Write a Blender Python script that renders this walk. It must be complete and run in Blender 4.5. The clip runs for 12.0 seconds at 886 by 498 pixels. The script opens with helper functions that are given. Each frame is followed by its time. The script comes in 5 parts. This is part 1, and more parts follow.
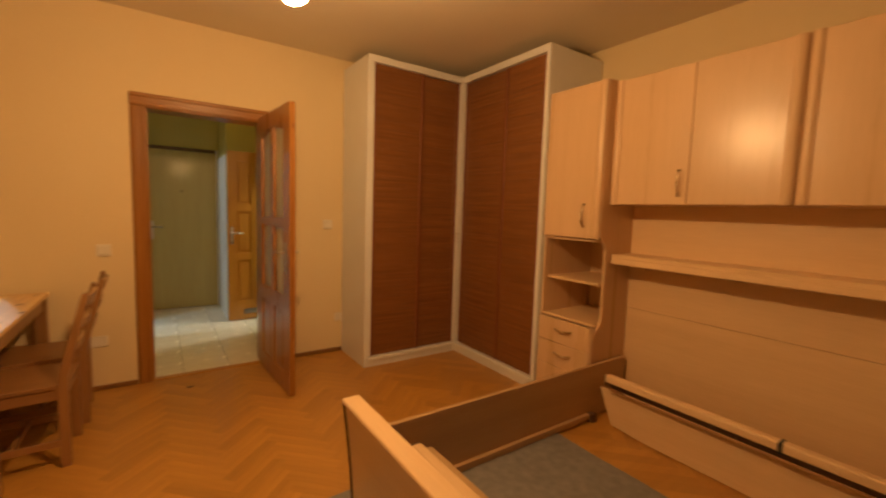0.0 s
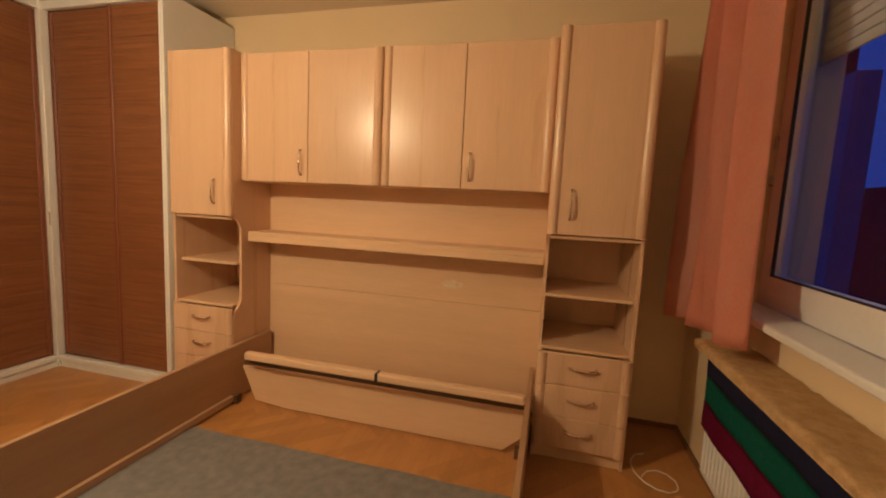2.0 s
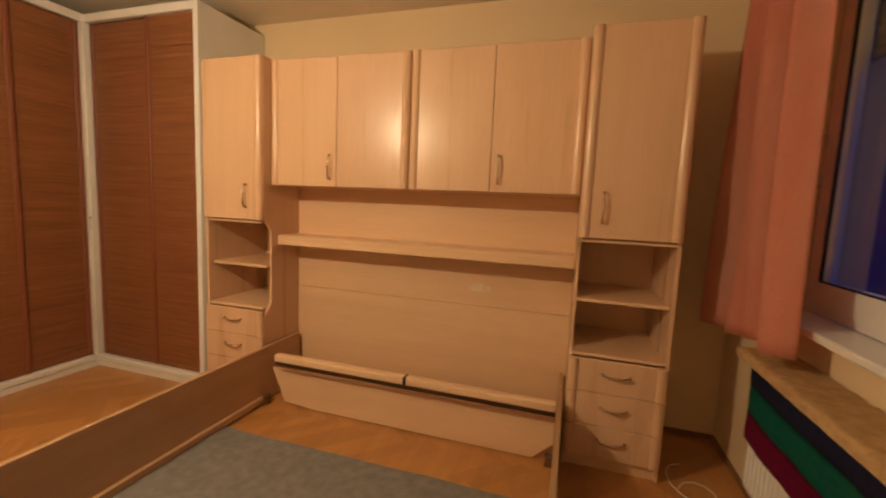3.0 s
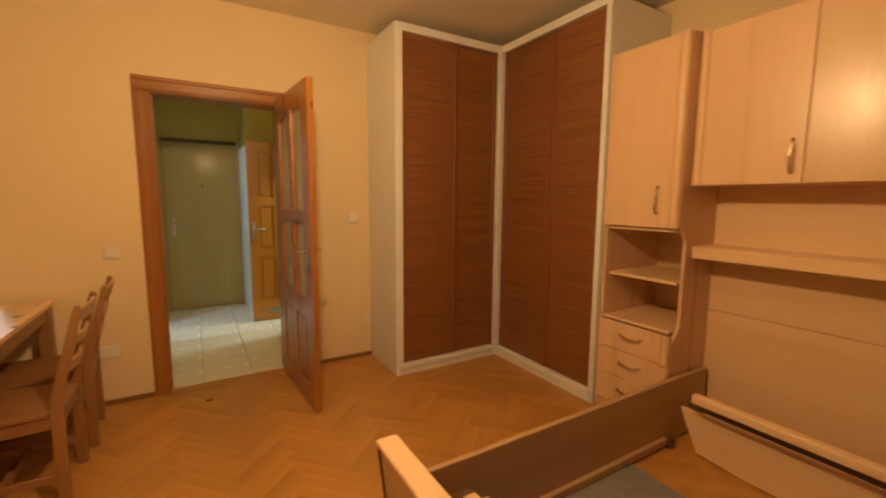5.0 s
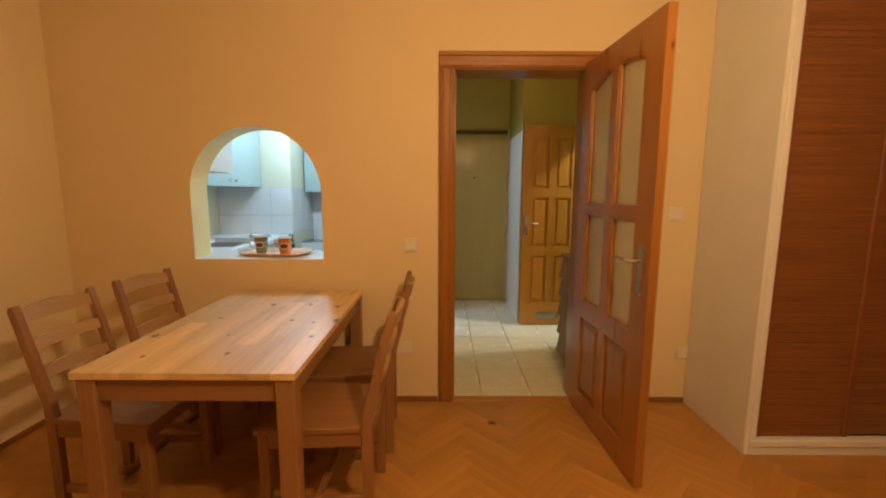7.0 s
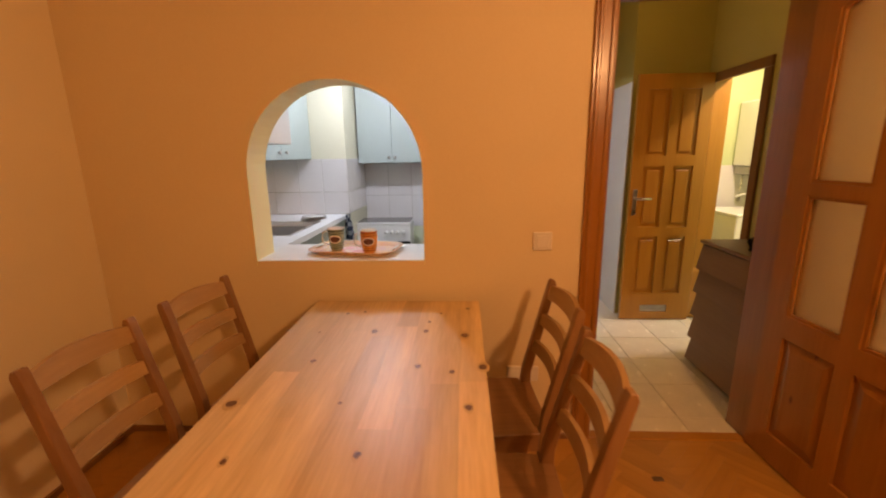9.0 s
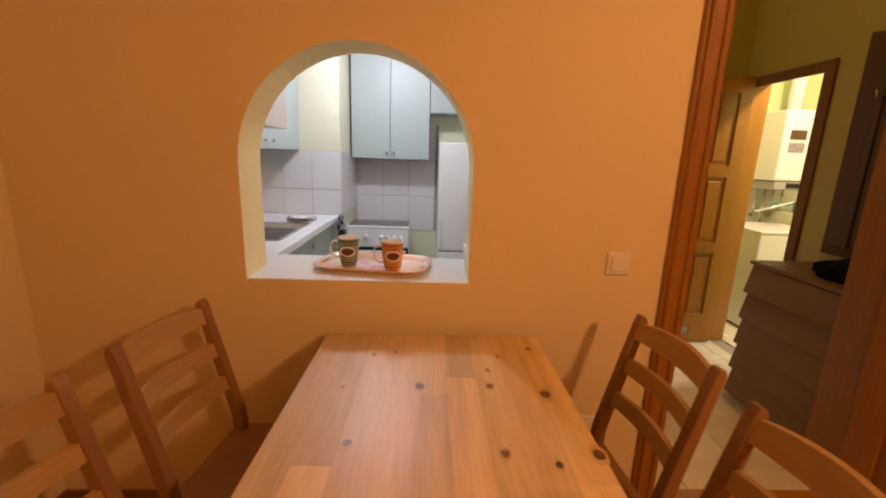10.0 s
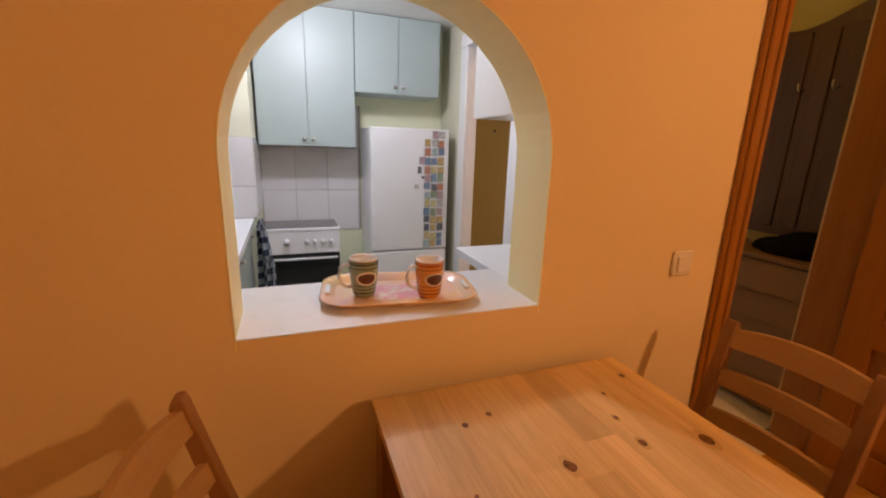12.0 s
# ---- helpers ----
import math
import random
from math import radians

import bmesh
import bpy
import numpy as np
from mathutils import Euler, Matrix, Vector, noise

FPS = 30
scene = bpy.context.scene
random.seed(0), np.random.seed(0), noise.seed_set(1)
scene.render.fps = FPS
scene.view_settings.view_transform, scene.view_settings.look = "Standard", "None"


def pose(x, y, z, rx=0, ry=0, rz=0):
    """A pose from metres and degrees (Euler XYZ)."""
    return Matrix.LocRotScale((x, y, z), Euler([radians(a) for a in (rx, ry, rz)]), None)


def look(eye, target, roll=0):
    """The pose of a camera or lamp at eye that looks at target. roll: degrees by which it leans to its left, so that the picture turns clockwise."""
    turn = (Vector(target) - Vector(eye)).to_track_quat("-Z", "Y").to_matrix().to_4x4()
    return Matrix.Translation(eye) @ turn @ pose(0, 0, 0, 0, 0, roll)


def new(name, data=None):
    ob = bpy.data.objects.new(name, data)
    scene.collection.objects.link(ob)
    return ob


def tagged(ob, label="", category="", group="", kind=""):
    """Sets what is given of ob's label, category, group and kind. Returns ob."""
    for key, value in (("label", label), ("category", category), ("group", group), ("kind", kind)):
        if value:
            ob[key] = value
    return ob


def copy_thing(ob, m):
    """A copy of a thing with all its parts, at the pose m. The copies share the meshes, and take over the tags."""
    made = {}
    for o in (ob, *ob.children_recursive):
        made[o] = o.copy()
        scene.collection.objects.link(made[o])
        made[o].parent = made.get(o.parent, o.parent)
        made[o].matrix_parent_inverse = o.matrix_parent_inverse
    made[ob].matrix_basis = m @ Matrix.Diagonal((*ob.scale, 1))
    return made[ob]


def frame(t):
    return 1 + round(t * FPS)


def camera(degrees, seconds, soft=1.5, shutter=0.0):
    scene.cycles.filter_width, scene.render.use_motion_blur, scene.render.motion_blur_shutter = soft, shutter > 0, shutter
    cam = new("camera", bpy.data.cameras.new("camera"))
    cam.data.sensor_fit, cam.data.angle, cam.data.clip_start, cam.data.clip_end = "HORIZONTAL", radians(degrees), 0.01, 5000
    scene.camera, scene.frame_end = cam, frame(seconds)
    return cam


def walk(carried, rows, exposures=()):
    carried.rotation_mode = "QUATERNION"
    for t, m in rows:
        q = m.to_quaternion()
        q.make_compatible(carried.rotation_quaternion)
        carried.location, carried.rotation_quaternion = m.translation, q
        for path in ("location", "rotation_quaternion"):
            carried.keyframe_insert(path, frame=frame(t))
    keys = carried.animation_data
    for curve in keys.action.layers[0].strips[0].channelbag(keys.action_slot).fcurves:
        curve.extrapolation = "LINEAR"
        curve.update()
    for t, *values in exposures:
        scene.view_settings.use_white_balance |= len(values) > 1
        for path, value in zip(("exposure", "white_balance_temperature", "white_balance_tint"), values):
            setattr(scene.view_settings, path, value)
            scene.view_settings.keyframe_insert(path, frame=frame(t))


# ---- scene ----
cam = camera(94.0, 12.0, soft=2.0, shutter=0.4)
PATH = [
    (0, (0.625, 0.174, 1.361), (1.753, 1.816, 1.178), 1.9),
    (0.5, (0.68, 0.089, 1.377), (2.12, 1.465, 1.197), 1.5),
    (1, (0.729, -0.003, 1.367), (2.404, 1.071, 1.161), 2.6),
    (1.5, (0.775, -0.088, 1.349), (2.624, 0.642, 1.126), 2.8),
    (2, (0.8, -0.129, 1.356), (2.726, 0.365, 1.137), 2.8),
    (2.5, (0.8, -0.125, 1.356), (2.735, 0.337, 1.15), 2.7),
    (2.7, (0.799, -0.119, 1.363), (2.727, 0.368, 1.152), 2.6),
    (4.3, (0.842, 0.325, 1.362), (2.240, 1.738, 1.153), 2.0),
    (4.5, (0.846, 0.384, 1.368), (2.108, 1.917, 1.153), 1.5),
    (5, (0.767, 0.57, 1.359), (1.787, 2.273, 1.121), 0.4),
    (5.5, (0.681, 0.764, 1.355), (1.508, 2.566, 1.091), 1.0),
    (6, (0.635, 1.009, 1.327), (1.043, 2.952, 1.091), 2.4),
    (6.5, (0.613, 1.216, 1.32), (0.658, 3.194, 1.027), 2.4),
    (7, (0.493, 1.407, 1.333), (0.492, 3.388, 1.058), 0.2),
    (7.5, (0.353, 1.572, 1.331), (0.315, 3.545, 1.009), -1.0),
    (7.7, (0.339, 1.666, 1.32), (0.186, 3.636, 1.009), -0.8),
    (9.3, (-0.173, 2.205, 1.397), (-0.244, 4.151, 0.94), -0.2),
    (9.5, (-0.236, 2.312, 1.388), (-0.28, 4.261, 0.943), 0.6),
    (10, (-0.38, 2.487, 1.364), (-0.32, 4.437, 0.925), 1.9),
    (10.5, (-0.59, 2.61, 1.374), (-0.353, 4.543, 0.915), 1.5),
    (11, (-0.74, 2.713, 1.37), (-0.355, 4.621, 0.909), 1.6),
    (11.5, (-0.843, 2.863, 1.362), (-0.305, 4.731, 0.89), 1.7),
    (12, (-0.899, 2.959, 1.356), (-0.214, 4.775, 0.872), 1.8),
]
EXPOSURES = [(0, -0.35, 7000, 15), (1.0, -0.15, 7000, 17), (2.0, 0.25, 4700, 4), (2.7, 0.25, 4700, 4), (4.3, -0.10, 6100, 8),
             (5.5, -0.15, 6100, 9), (6.5, -0.15, 6200, 10), (7.7, -0.15, 6300, 15), (9.3, -0.32, 8100, 40), (10.5, -0.42, 8100, 40), (12, -0.37, 8000, 42)]
walk(cam, [(t, look(eye, target, roll)) for t, eye, target, roll in PATH], EXPOSURES)

# ---------------------------------------------------------------- light
LAMP = (1.03, 1.74, 2.12)
world = bpy.data.worlds.new("dusk")
world.use_nodes = True
world.node_tree.nodes["Background"].inputs[0].default_value = (0.020, 0.060, 0.29, 1)
world.node_tree.nodes["Background"].inputs[1].default_value = 0.45
scene.world = world


def lamp(name, kind, at, watts, colour, size=0.06, size_y=None, turn=(0, 0, 0)):
    data = bpy.data.lights.new(name, kind)
    data.energy, data.color = watts, colour
    if kind == "AREA":
        data.size = size
        if size_y:
            data.shape, data.size_y = "RECTANGLE", size_y
    else:
        data.shadow_soft_size = size
    ob = new(name, data)
    ob.matrix_world = pose(*at, *turn)
    return ob


lamp("kitchen_light", "POINT", (-0.72, 5.25, 2.13), 42, (0.62, 0.84, 0.98), 0.06)
# the hall's point is an unseen fill without fixture, added to warm its walls
lamp("hall_fill", "POINT", (0.75, 4.75, 2.60), 4.2, (1.0, 0.72, 0.22), 0.08)
lamp("bath_light", "POINT", (2.40, 5.10, 2.30), 80, (1.0, 0.93, 0.76), 0.06)

# ---------------------------------------------------------------- helpers
CENTRE = {}


def thing(name, at, label, category, group="", turn=0.0, kind=""):
    ob = new(name)
    ob.empty_display_size = 0.1
    ob.matrix_world = pose(*at, 0, 0, turn)
    CENTRE[ob] = Vector(at)
    return tagged(ob, label, category, group, kind)


def part(name, bm, material, parent, label="", local=False, smooth=False):
    """Links a bmesh as one mesh object under a thing or a part. World places unless local."""
    if parent is not None and not local:
        bmesh.ops.translate(bm, verts=bm.verts, vec=-CENTRE[parent])
    bm.normal_update()
    mesh = bpy.data.meshes.new(name)
    bm.to_mesh(mesh)
    bm.free()
    mesh.materials.append(material)
    if smooth:
        for p in mesh.polygons:
            p.use_smooth = True
    ob = new(name, mesh)
    if parent is not None:
        ob.parent = parent
        CENTRE[ob] = Vector(CENTRE[parent])
    else:
        CENTRE[ob] = Vector((0, 0, 0))
    if label:
        ob["label"] = label
    return ob


def setting(name, bm, material, label, category):
    ob = part(name, bm, material, None)
    return tagged(ob, label, category, "", "structure")


def box(x0, x1, y0, y1, z0, z1, bevel=0.0, bm=None, seg=1):
    """A box, its edges rounded by bevel, as a new bmesh or added to bm."""
    b = bmesh.new()
    bmesh.ops.create_cube(b, size=1)
    for v in b.verts:
        v.co = Vector(((x0 + x1) / 2 + v.co.x * (x1 - x0), (y0 + y1) / 2 + v.co.y * (y1 - y0), (z0 + z1) / 2 + v.co.z * (z1 - z0)))
    if bevel:
        bmesh.ops.bevel(b, geom=b.edges, offset=bevel, segments=seg, affect="EDGES", profile=0.5)
    return join(bm, b)


def join(bm, b):
    if bm is None:
        return b
    mesh = bpy.data.meshes.new("tmp")
    b.to_mesh(mesh)
    b.free()
    bm.from_mesh(mesh)
    bpy.data.meshes.remove(mesh)
    return bm


def rod(points, radius, sides=10, bm=None, taper=None):
    """A round bar along a list of points."""
    b = bmesh.new()
    rings = []
    n = len(points)
    pts = [Vector(p) for p in points]
    for i, p in enumerate(pts):
        d = (pts[min(i + 1, n - 1)] - pts[max(i - 1, 0)]).normalized()
        up = Vector((0, 0, 1)) if abs(d.z) < 0.9 else Vector((1, 0, 0))
        s = d.cross(up).normalized()
        u = s.cross(d).normalized()
        r = radius if taper is None else radius * taper[i]
        rings.append([b.verts.new(p + s * (r * math.cos(2 * math.pi * k / sides)) + u * (r * math.sin(2 * math.pi * k / sides))) for k in range(sides)])
    for a, c in zip(rings, rings[1:]):
        for k in range(sides):
            b.faces.new((a[k], a[(k + 1) % sides], c[(k + 1) % sides], c[k]))
    b.faces.new(rings[0][::-1])
    b.faces.new(rings[-1])
    bmesh.ops.recalc_face_normals(b, faces=b.faces)
    return join(bm, b)


def prism(outline, a0, a1, axis="y", bevel=0.0, bm=None):
    """An outline of two coordinates, drawn out along an axis from a0 to a1."""
    def at(p, a):
        return {"x": (a, p[0], p[1]), "y": (p[0], a, p[1]), "z": (p[0], p[1], a)}[axis]
    b = bmesh.new()
    lo = [b.verts.new(at(p, a0)) for p in outline]
    hi = [b.verts.new(at(p, a1)) for p in outline]
    n = len(outline)
    b.faces.new(lo[::-1])
    b.faces.new(hi)
    for i in range(n):
        b.faces.new((lo[i], lo[(i + 1) % n], hi[(i + 1) % n], hi[i]))
    bmesh.ops.recalc_face_normals(b, faces=b.faces)
    if bevel:
        bmesh.ops.bevel(b, geom=b.edges, offset=bevel, segments=1, affect="EDGES")
    return join(bm, b)


def turned(profile, sides=28, at=(0, 0, 0), bm=None):
    """A body turned about z from (radius, height) pairs."""
    b = bmesh.new()
    rings = []
    for r, h in profile:
        rings.append([b.verts.new((at[0] + r * math.cos(2 * math.pi * k / sides), at[1] + r * math.sin(2 * math.pi * k / sides), at[2] + h)) for k in range(sides)])
    for a, c in zip(rings, rings[1:]):
        for k in range(sides):
            b.faces.new((a[k], a[(k + 1) % sides], c[(k + 1) % sides], c[k]))
    b.faces.new(rings[0][::-1])
    b.faces.new(rings[-1])
    return join(bm, b)


# ---------------------------------------------------------------- materials
def mat(name, colour, colour2=None, rough=0.5, scale=6.0, stretch=(1, 1, 1), bump=0.0, metal=0.0, fine=60.0, vary=0.0, coat=0.0, contrast=(0.35, 0.65), rough_var=0.08, emit=0.0, spec=0.5):
    """A surface of two tones: broad stains and fine grain, with relief and uneven gloss."""
    m = bpy.data.materials.new(name)
    m.use_nodes = True
    nt = m.node_tree
    n, l = nt.nodes, nt.links
    bsdf = n["Principled BSDF"]
    colour2 = colour2 or tuple(c * 0.82 for c in colour)
    tc = n.new("ShaderNodeTexCoord")
    mp = n.new("ShaderNodeMapping")
    mp.inputs["Scale"].default_value = stretch
    l.new(tc.outputs["Object"], mp.inputs[0])
    big = n.new("ShaderNodeTexNoise")
    big.inputs["Scale"].default_value = scale
    big.inputs["Detail"].default_value = 5
    small = n.new("ShaderNodeTexNoise")
    small.inputs["Scale"].default_value = fine
    small.inputs["Detail"].default_value = 3
    l.new(mp.outputs[0], big.inputs[0])
    l.new(mp.outputs[0], small.inputs[0])
    mixv = n.new("ShaderNodeMath")
    mixv.operation = "MULTIPLY_ADD"
    mixv.inputs[1].default_value = 0.35
    sub = n.new("ShaderNodeMath")
    sub.operation = "MULTIPLY"
    sub.inputs[1].default_value = 0.65
    l.new(big.outputs[0], sub.inputs[0])
    l.new(small.outputs[0], mixv.inputs[0])
    l.new(sub.outputs[0], mixv.inputs[2])
    ramp = n.new("ShaderNodeValToRGB")
    ramp.color_ramp.elements[0].position, ramp.color_ramp.elements[1].position = contrast
    ramp.color_ramp.elements[0].color = (*colour2, 1)
    ramp.color_ramp.elements[1].color = (*colour, 1)
    l.new(mixv.outputs[0], ramp.inputs[0])
    out = ramp.outputs[0]
    if vary:
        info = n.new("ShaderNodeObjectInfo")
        hsv = n.new("ShaderNodeHueSaturation")
        mr = n.new("ShaderNodeMapRange")
        mr.inputs["To Min"].default_value, mr.inputs["To Max"].default_value = 1 - vary, 1 + vary
        l.new(info.outputs["Random"], mr.inputs[0])
        l.new(mr.outputs[0], hsv.inputs["Value"])
        l.new(out, hsv.inputs["Color"])
        out = hsv.outputs[0]
    l.new(out, bsdf.inputs["Base Color"])
    rr = n.new("ShaderNodeMapRange")
    rr.inputs["To Min"].default_value, rr.inputs["To Max"].default_value = max(0.02, rough - rough_var), min(1, rough + rough_var)
    l.new(big.outputs[0], rr.inputs[0])
    l.new(rr.outputs[0], bsdf.inputs["Roughness"])
    bsdf.inputs["Metallic"].default_value = metal
    bsdf.inputs["Coat Weight"].default_value = coat
    bsdf.inputs["Coat Roughness"].default_value = 0.15
    bsdf.inputs["Specular IOR Level"].default_value = spec
    if bump:
        bp = n.new("ShaderNodeBump")
        bp.inputs["Strength"].default_value = bump
        bp.inputs["Distance"].default_value = 0.004
        l.new(mixv.outputs[0], bp.inputs["Height"])
        l.new(bp.outputs[0], bsdf.inputs["Normal"])
    if emit:
        l.new(out, bsdf.inputs["Emission Color"])
        bsdf.inputs["Emission Strength"].default_value = emit
    return m


def wood(name, light, dark, along="z", rough=0.4, coat=0.0, vary=0.0, knots=0.0, grain=1.0, bump=0.08, ring=9.0):
    """Wood with long grain along one axis, and round knots where asked."""
    s = {"x": (0.07, 1, 1), "y": (1, 0.07, 1), "z": (1, 1, 0.07)}[along]
    m = mat(name, light, dark, rough, ring, s, bump, 0, 90 * grain, vary, coat, (0.3, 0.7))
    if knots:
        nt = m.node_tree
        n, l = nt.nodes, nt.links
        bsdf = n["Principled BSDF"]
        src = bsdf.inputs["Base Color"].links[0].from_socket
        tc = n.new("ShaderNodeTexCoord")
        info = n.new("ShaderNodeObjectInfo")
        mp = n.new("ShaderNodeMapping")
        mp.inputs["Scale"].default_value = {"x": (3.2, 7.5, 7.5), "y": (6.4, 3.0, 7.5), "z": (7.5, 7.5, 3.2)}[along]
        sh = n.new("ShaderNodeVectorMath")
        sh.operation = "SCALE"
        sh.inputs[0].default_value = (7.3, 13.1, 0.0)
        l.new(info.outputs["Random"], sh.inputs["Scale"])
        l.new(sh.outputs[0], mp.inputs["Location"])
        l.new(tc.outputs["Object"], mp.inputs[0])
        vo = n.new("ShaderNodeTexVoronoi")
        vo.inputs["Scale"].default_value = 1.0
        vo.voronoi_dimensions = "2D" if along == "y" else "3D"
        l.new(mp.outputs[0], vo.inputs[0])
        rp = n.new("ShaderNodeValToRGB")
        rp.color_ramp.elements[0].position, rp.color_ramp.elements[1].position = 0.03, 0.03 + knots
        rp.color_ramp.elements[0].color = (1, 1, 1, 1)
        rp.color_ramp.elements[1].color = (0, 0, 0, 1)
        l.new(vo.outputs["Distance"], rp.inputs[0])
        mx = n.new("ShaderNodeMix")
        mx.data_type = "RGBA"
        l.new(rp.outputs[0], mx.inputs["Factor"])
        l.new(src, mx.inputs[6])
        mx.inputs[7].default_value = (dark[0] * 0.36, dark[1] * 0.22, dark[2] * 0.14, 1)
        l.new(mx.outputs[2], bsdf.inputs["Base Color"])
    return m


def glass(name, colour, rough, weight=1.0):
    m = bpy.data.materials.new(name)
    m.use_nodes = True
    b = m.node_tree.nodes["Principled BSDF"]
    b.inputs["Base Color"].default_value = (*colour, 1)
    b.inputs["Roughness"].default_value = rough
    b.inputs["Transmission Weight"].default_value = weight
    b.inputs["IOR"].default_value = 1.45
    return m


PAINT = mat("warm_wall_paint", (0.80, 0.66, 0.42), (0.76, 0.61, 0.37), 0.75, 1.2, fine=140, bump=0.10, rough_var=0.05)
CREAM = mat("cream_wall_paint", (0.87, 0.76, 0.53), (0.83, 0.71, 0.47), 0.75, 1.2, fine=140, bump=0.10, rough_var=0.05)
KCREAM = mat("cream_kitchen_paint", (0.71, 0.69, 0.54), (0.68, 0.655, 0.505), 0.6, 1.5, bump=0.05)
CEIL = mat("ceiling_paint", (0.78, 0.70, 0.56), (0.74, 0.65, 0.51), 0.85, 1.5, fine=160, bump=0.08)
REVEAL = mat("cream_reveal_paint", (0.92, 0.88, 0.52), (0.89, 0.84, 0.47), 0.6, 3, bump=0.05)
HALLPAINT = mat("olive_hall_paint", (0.58, 0.50, 0.18), (0.52, 0.44, 0.15), 0.7, 1.5, fine=120, bump=0.08)
KPAINT = mat("pale_green_kitchen_paint", (0.76, 0.80, 0.58), (0.73, 0.77, 0.54), 0.65, 1.5, bump=0.05)
LIME = mat("lime_bath_paint", (0.56, 0.66, 0.36), (0.50, 0.60, 0.30), 0.5, 2)
WHITE = mat("white_lacquer", (0.80, 0.80, 0.79), (0.75, 0.75, 0.74), 0.35, 4, bump=0.02)
CLEANWHITE = mat("clean_white_enamel", (0.82, 0.83, 0.84), (0.80, 0.81, 0.82), 0.24, 3, rough_var=0.03)
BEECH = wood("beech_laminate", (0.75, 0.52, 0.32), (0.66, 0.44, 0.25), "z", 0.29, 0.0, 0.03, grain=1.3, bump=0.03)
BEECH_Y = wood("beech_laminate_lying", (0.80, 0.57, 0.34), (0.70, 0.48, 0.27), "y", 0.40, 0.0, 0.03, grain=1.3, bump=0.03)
# same beech, darkened: the shade on the bed boards' inner faces is in the colour
BEECH_SHADE_X = wood("beech_board_shaded", (0.51, 0.33, 0.175), (0.41, 0.26, 0.13), "x", 0.42, 0.0, 0.03, grain=1.3, bump=0.03)
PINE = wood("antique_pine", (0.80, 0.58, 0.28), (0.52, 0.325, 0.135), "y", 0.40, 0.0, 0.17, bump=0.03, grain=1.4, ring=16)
# chair slats: lighter copy of the stained pine, for the lamplight they catch
SLATPINE_LIT = wood("antique_pine_slat_lit", (0.53, 0.335, 0.150), (0.40, 0.235, 0.095), "y", 0.42, 0.0, 0.08, bump=0.05)
# legs and posts: darker copy, with the shade round the table in its colour
PINE_SHADE_Z = wood("antique_pine_upright_shaded", (0.35, 0.180, 0.072), (0.235, 0.108, 0.040), "z", 0.4, 0.2, 0.06, bump=0.06)
DOORWOOD = wood("varnished_pine_door", (0.40, 0.170, 0.035), (0.28, 0.108, 0.018), "z", 0.30, 0.25, 0.05, 0.05, bump=0.05)
DOORWOOD_X = wood("varnished_pine_door_lying", (0.40, 0.170, 0.035), (0.28, 0.108, 0.018), "x", 0.30, 0.25, 0.05, bump=0.05)
OAKDOOR = wood("honey_oak_door", (0.50, 0.225, 0.032), (0.38, 0.155, 0.020), "z", 0.32, 0.3, 0.03, bump=0.05)
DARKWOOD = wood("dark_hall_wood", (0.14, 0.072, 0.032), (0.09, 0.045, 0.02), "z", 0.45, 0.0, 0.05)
CANE = mat("woven_cane_panel", (0.31, 0.125, 0.038), (0.155, 0.057, 0.017), 0.42, 7, (0.25, 0.25, 9), 0.35, 0, 22, 0.0, 0.1, (0.3, 0.7))
PARQUET = wood("oak_parquet", (0.51, 0.26, 0.063), (0.40, 0.19, 0.041), "x", 0.36, 0.15, 0.11, bump=0.05, ring=14)
PARQUET_REST = wood("oak_parquet_joined", (0.51, 0.26, 0.063), (0.40, 0.19, 0.041), "x", 0.36, 0.15, 0.11, bump=0.05, ring=14)
for pm in (PARQUET_REST,):
    nodes = pm.node_tree.nodes
    for nd in list(nodes):
        if nd.bl_idname == "ShaderNodeObjectInfo":
            geo = nodes.new("ShaderNodeNewGeometry")
            for lk in list(nd.outputs["Random"].links):
                pm.node_tree.links.new(geo.outputs["Random Per Island"], lk.to_socket)
TILE = mat("pale_floor_tile", (0.84, 0.80, 0.68), (0.77, 0.73, 0.61), 0.25, 9, vary=0.04, bump=0.03)
GROUT = mat("grey_grout", (0.40, 0.37, 0.31), (0.33, 0.30, 0.25), 0.85, 12)
WTILE = mat("white_wall_tile", (0.76, 0.74, 0.74), (0.72, 0.70, 0.70), 0.15, 5, vary=0.03)
SAGE = mat("sage_green_lacquer", (0.37, 0.455, 0.445), (0.355, 0.44, 0.43), 0.42, 3, vary=0.01, rough_var=0.02)
STONE = mat("white_speckled_worktop", (0.80, 0.83, 0.86), (0.74, 0.77, 0.80), 0.35, 30, fine=240, contrast=(0.3, 0.5))
STEEL = mat("brushed_steel", (0.62, 0.60, 0.57), (0.5, 0.48, 0.45), 0.28, 8, metal=1)
BRASS = mat("warm_brushed_brass", (0.72, 0.58, 0.40), (0.60, 0.47, 0.30), 0.28, 10, metal=1)
BLACK = mat("black_plastic", (0.02, 0.02, 0.02), (0.012, 0.012, 0.012), 0.45, 8)
OVENGLASS = mat("dark_oven_glass", (0.015, 0.015, 0.015), (0.01, 0.01, 0.01), 0.08, 3)
RUG = mat("grey_rug", (0.26, 0.25, 0.25), (0.19, 0.185, 0.19), 0.95, 20, fine=260, bump=0.8, spec=0.1)
PLASTIC = mat("cream_plastic", (0.82, 0.76, 0.66), (0.78, 0.72, 0.62), 0.4, 5)
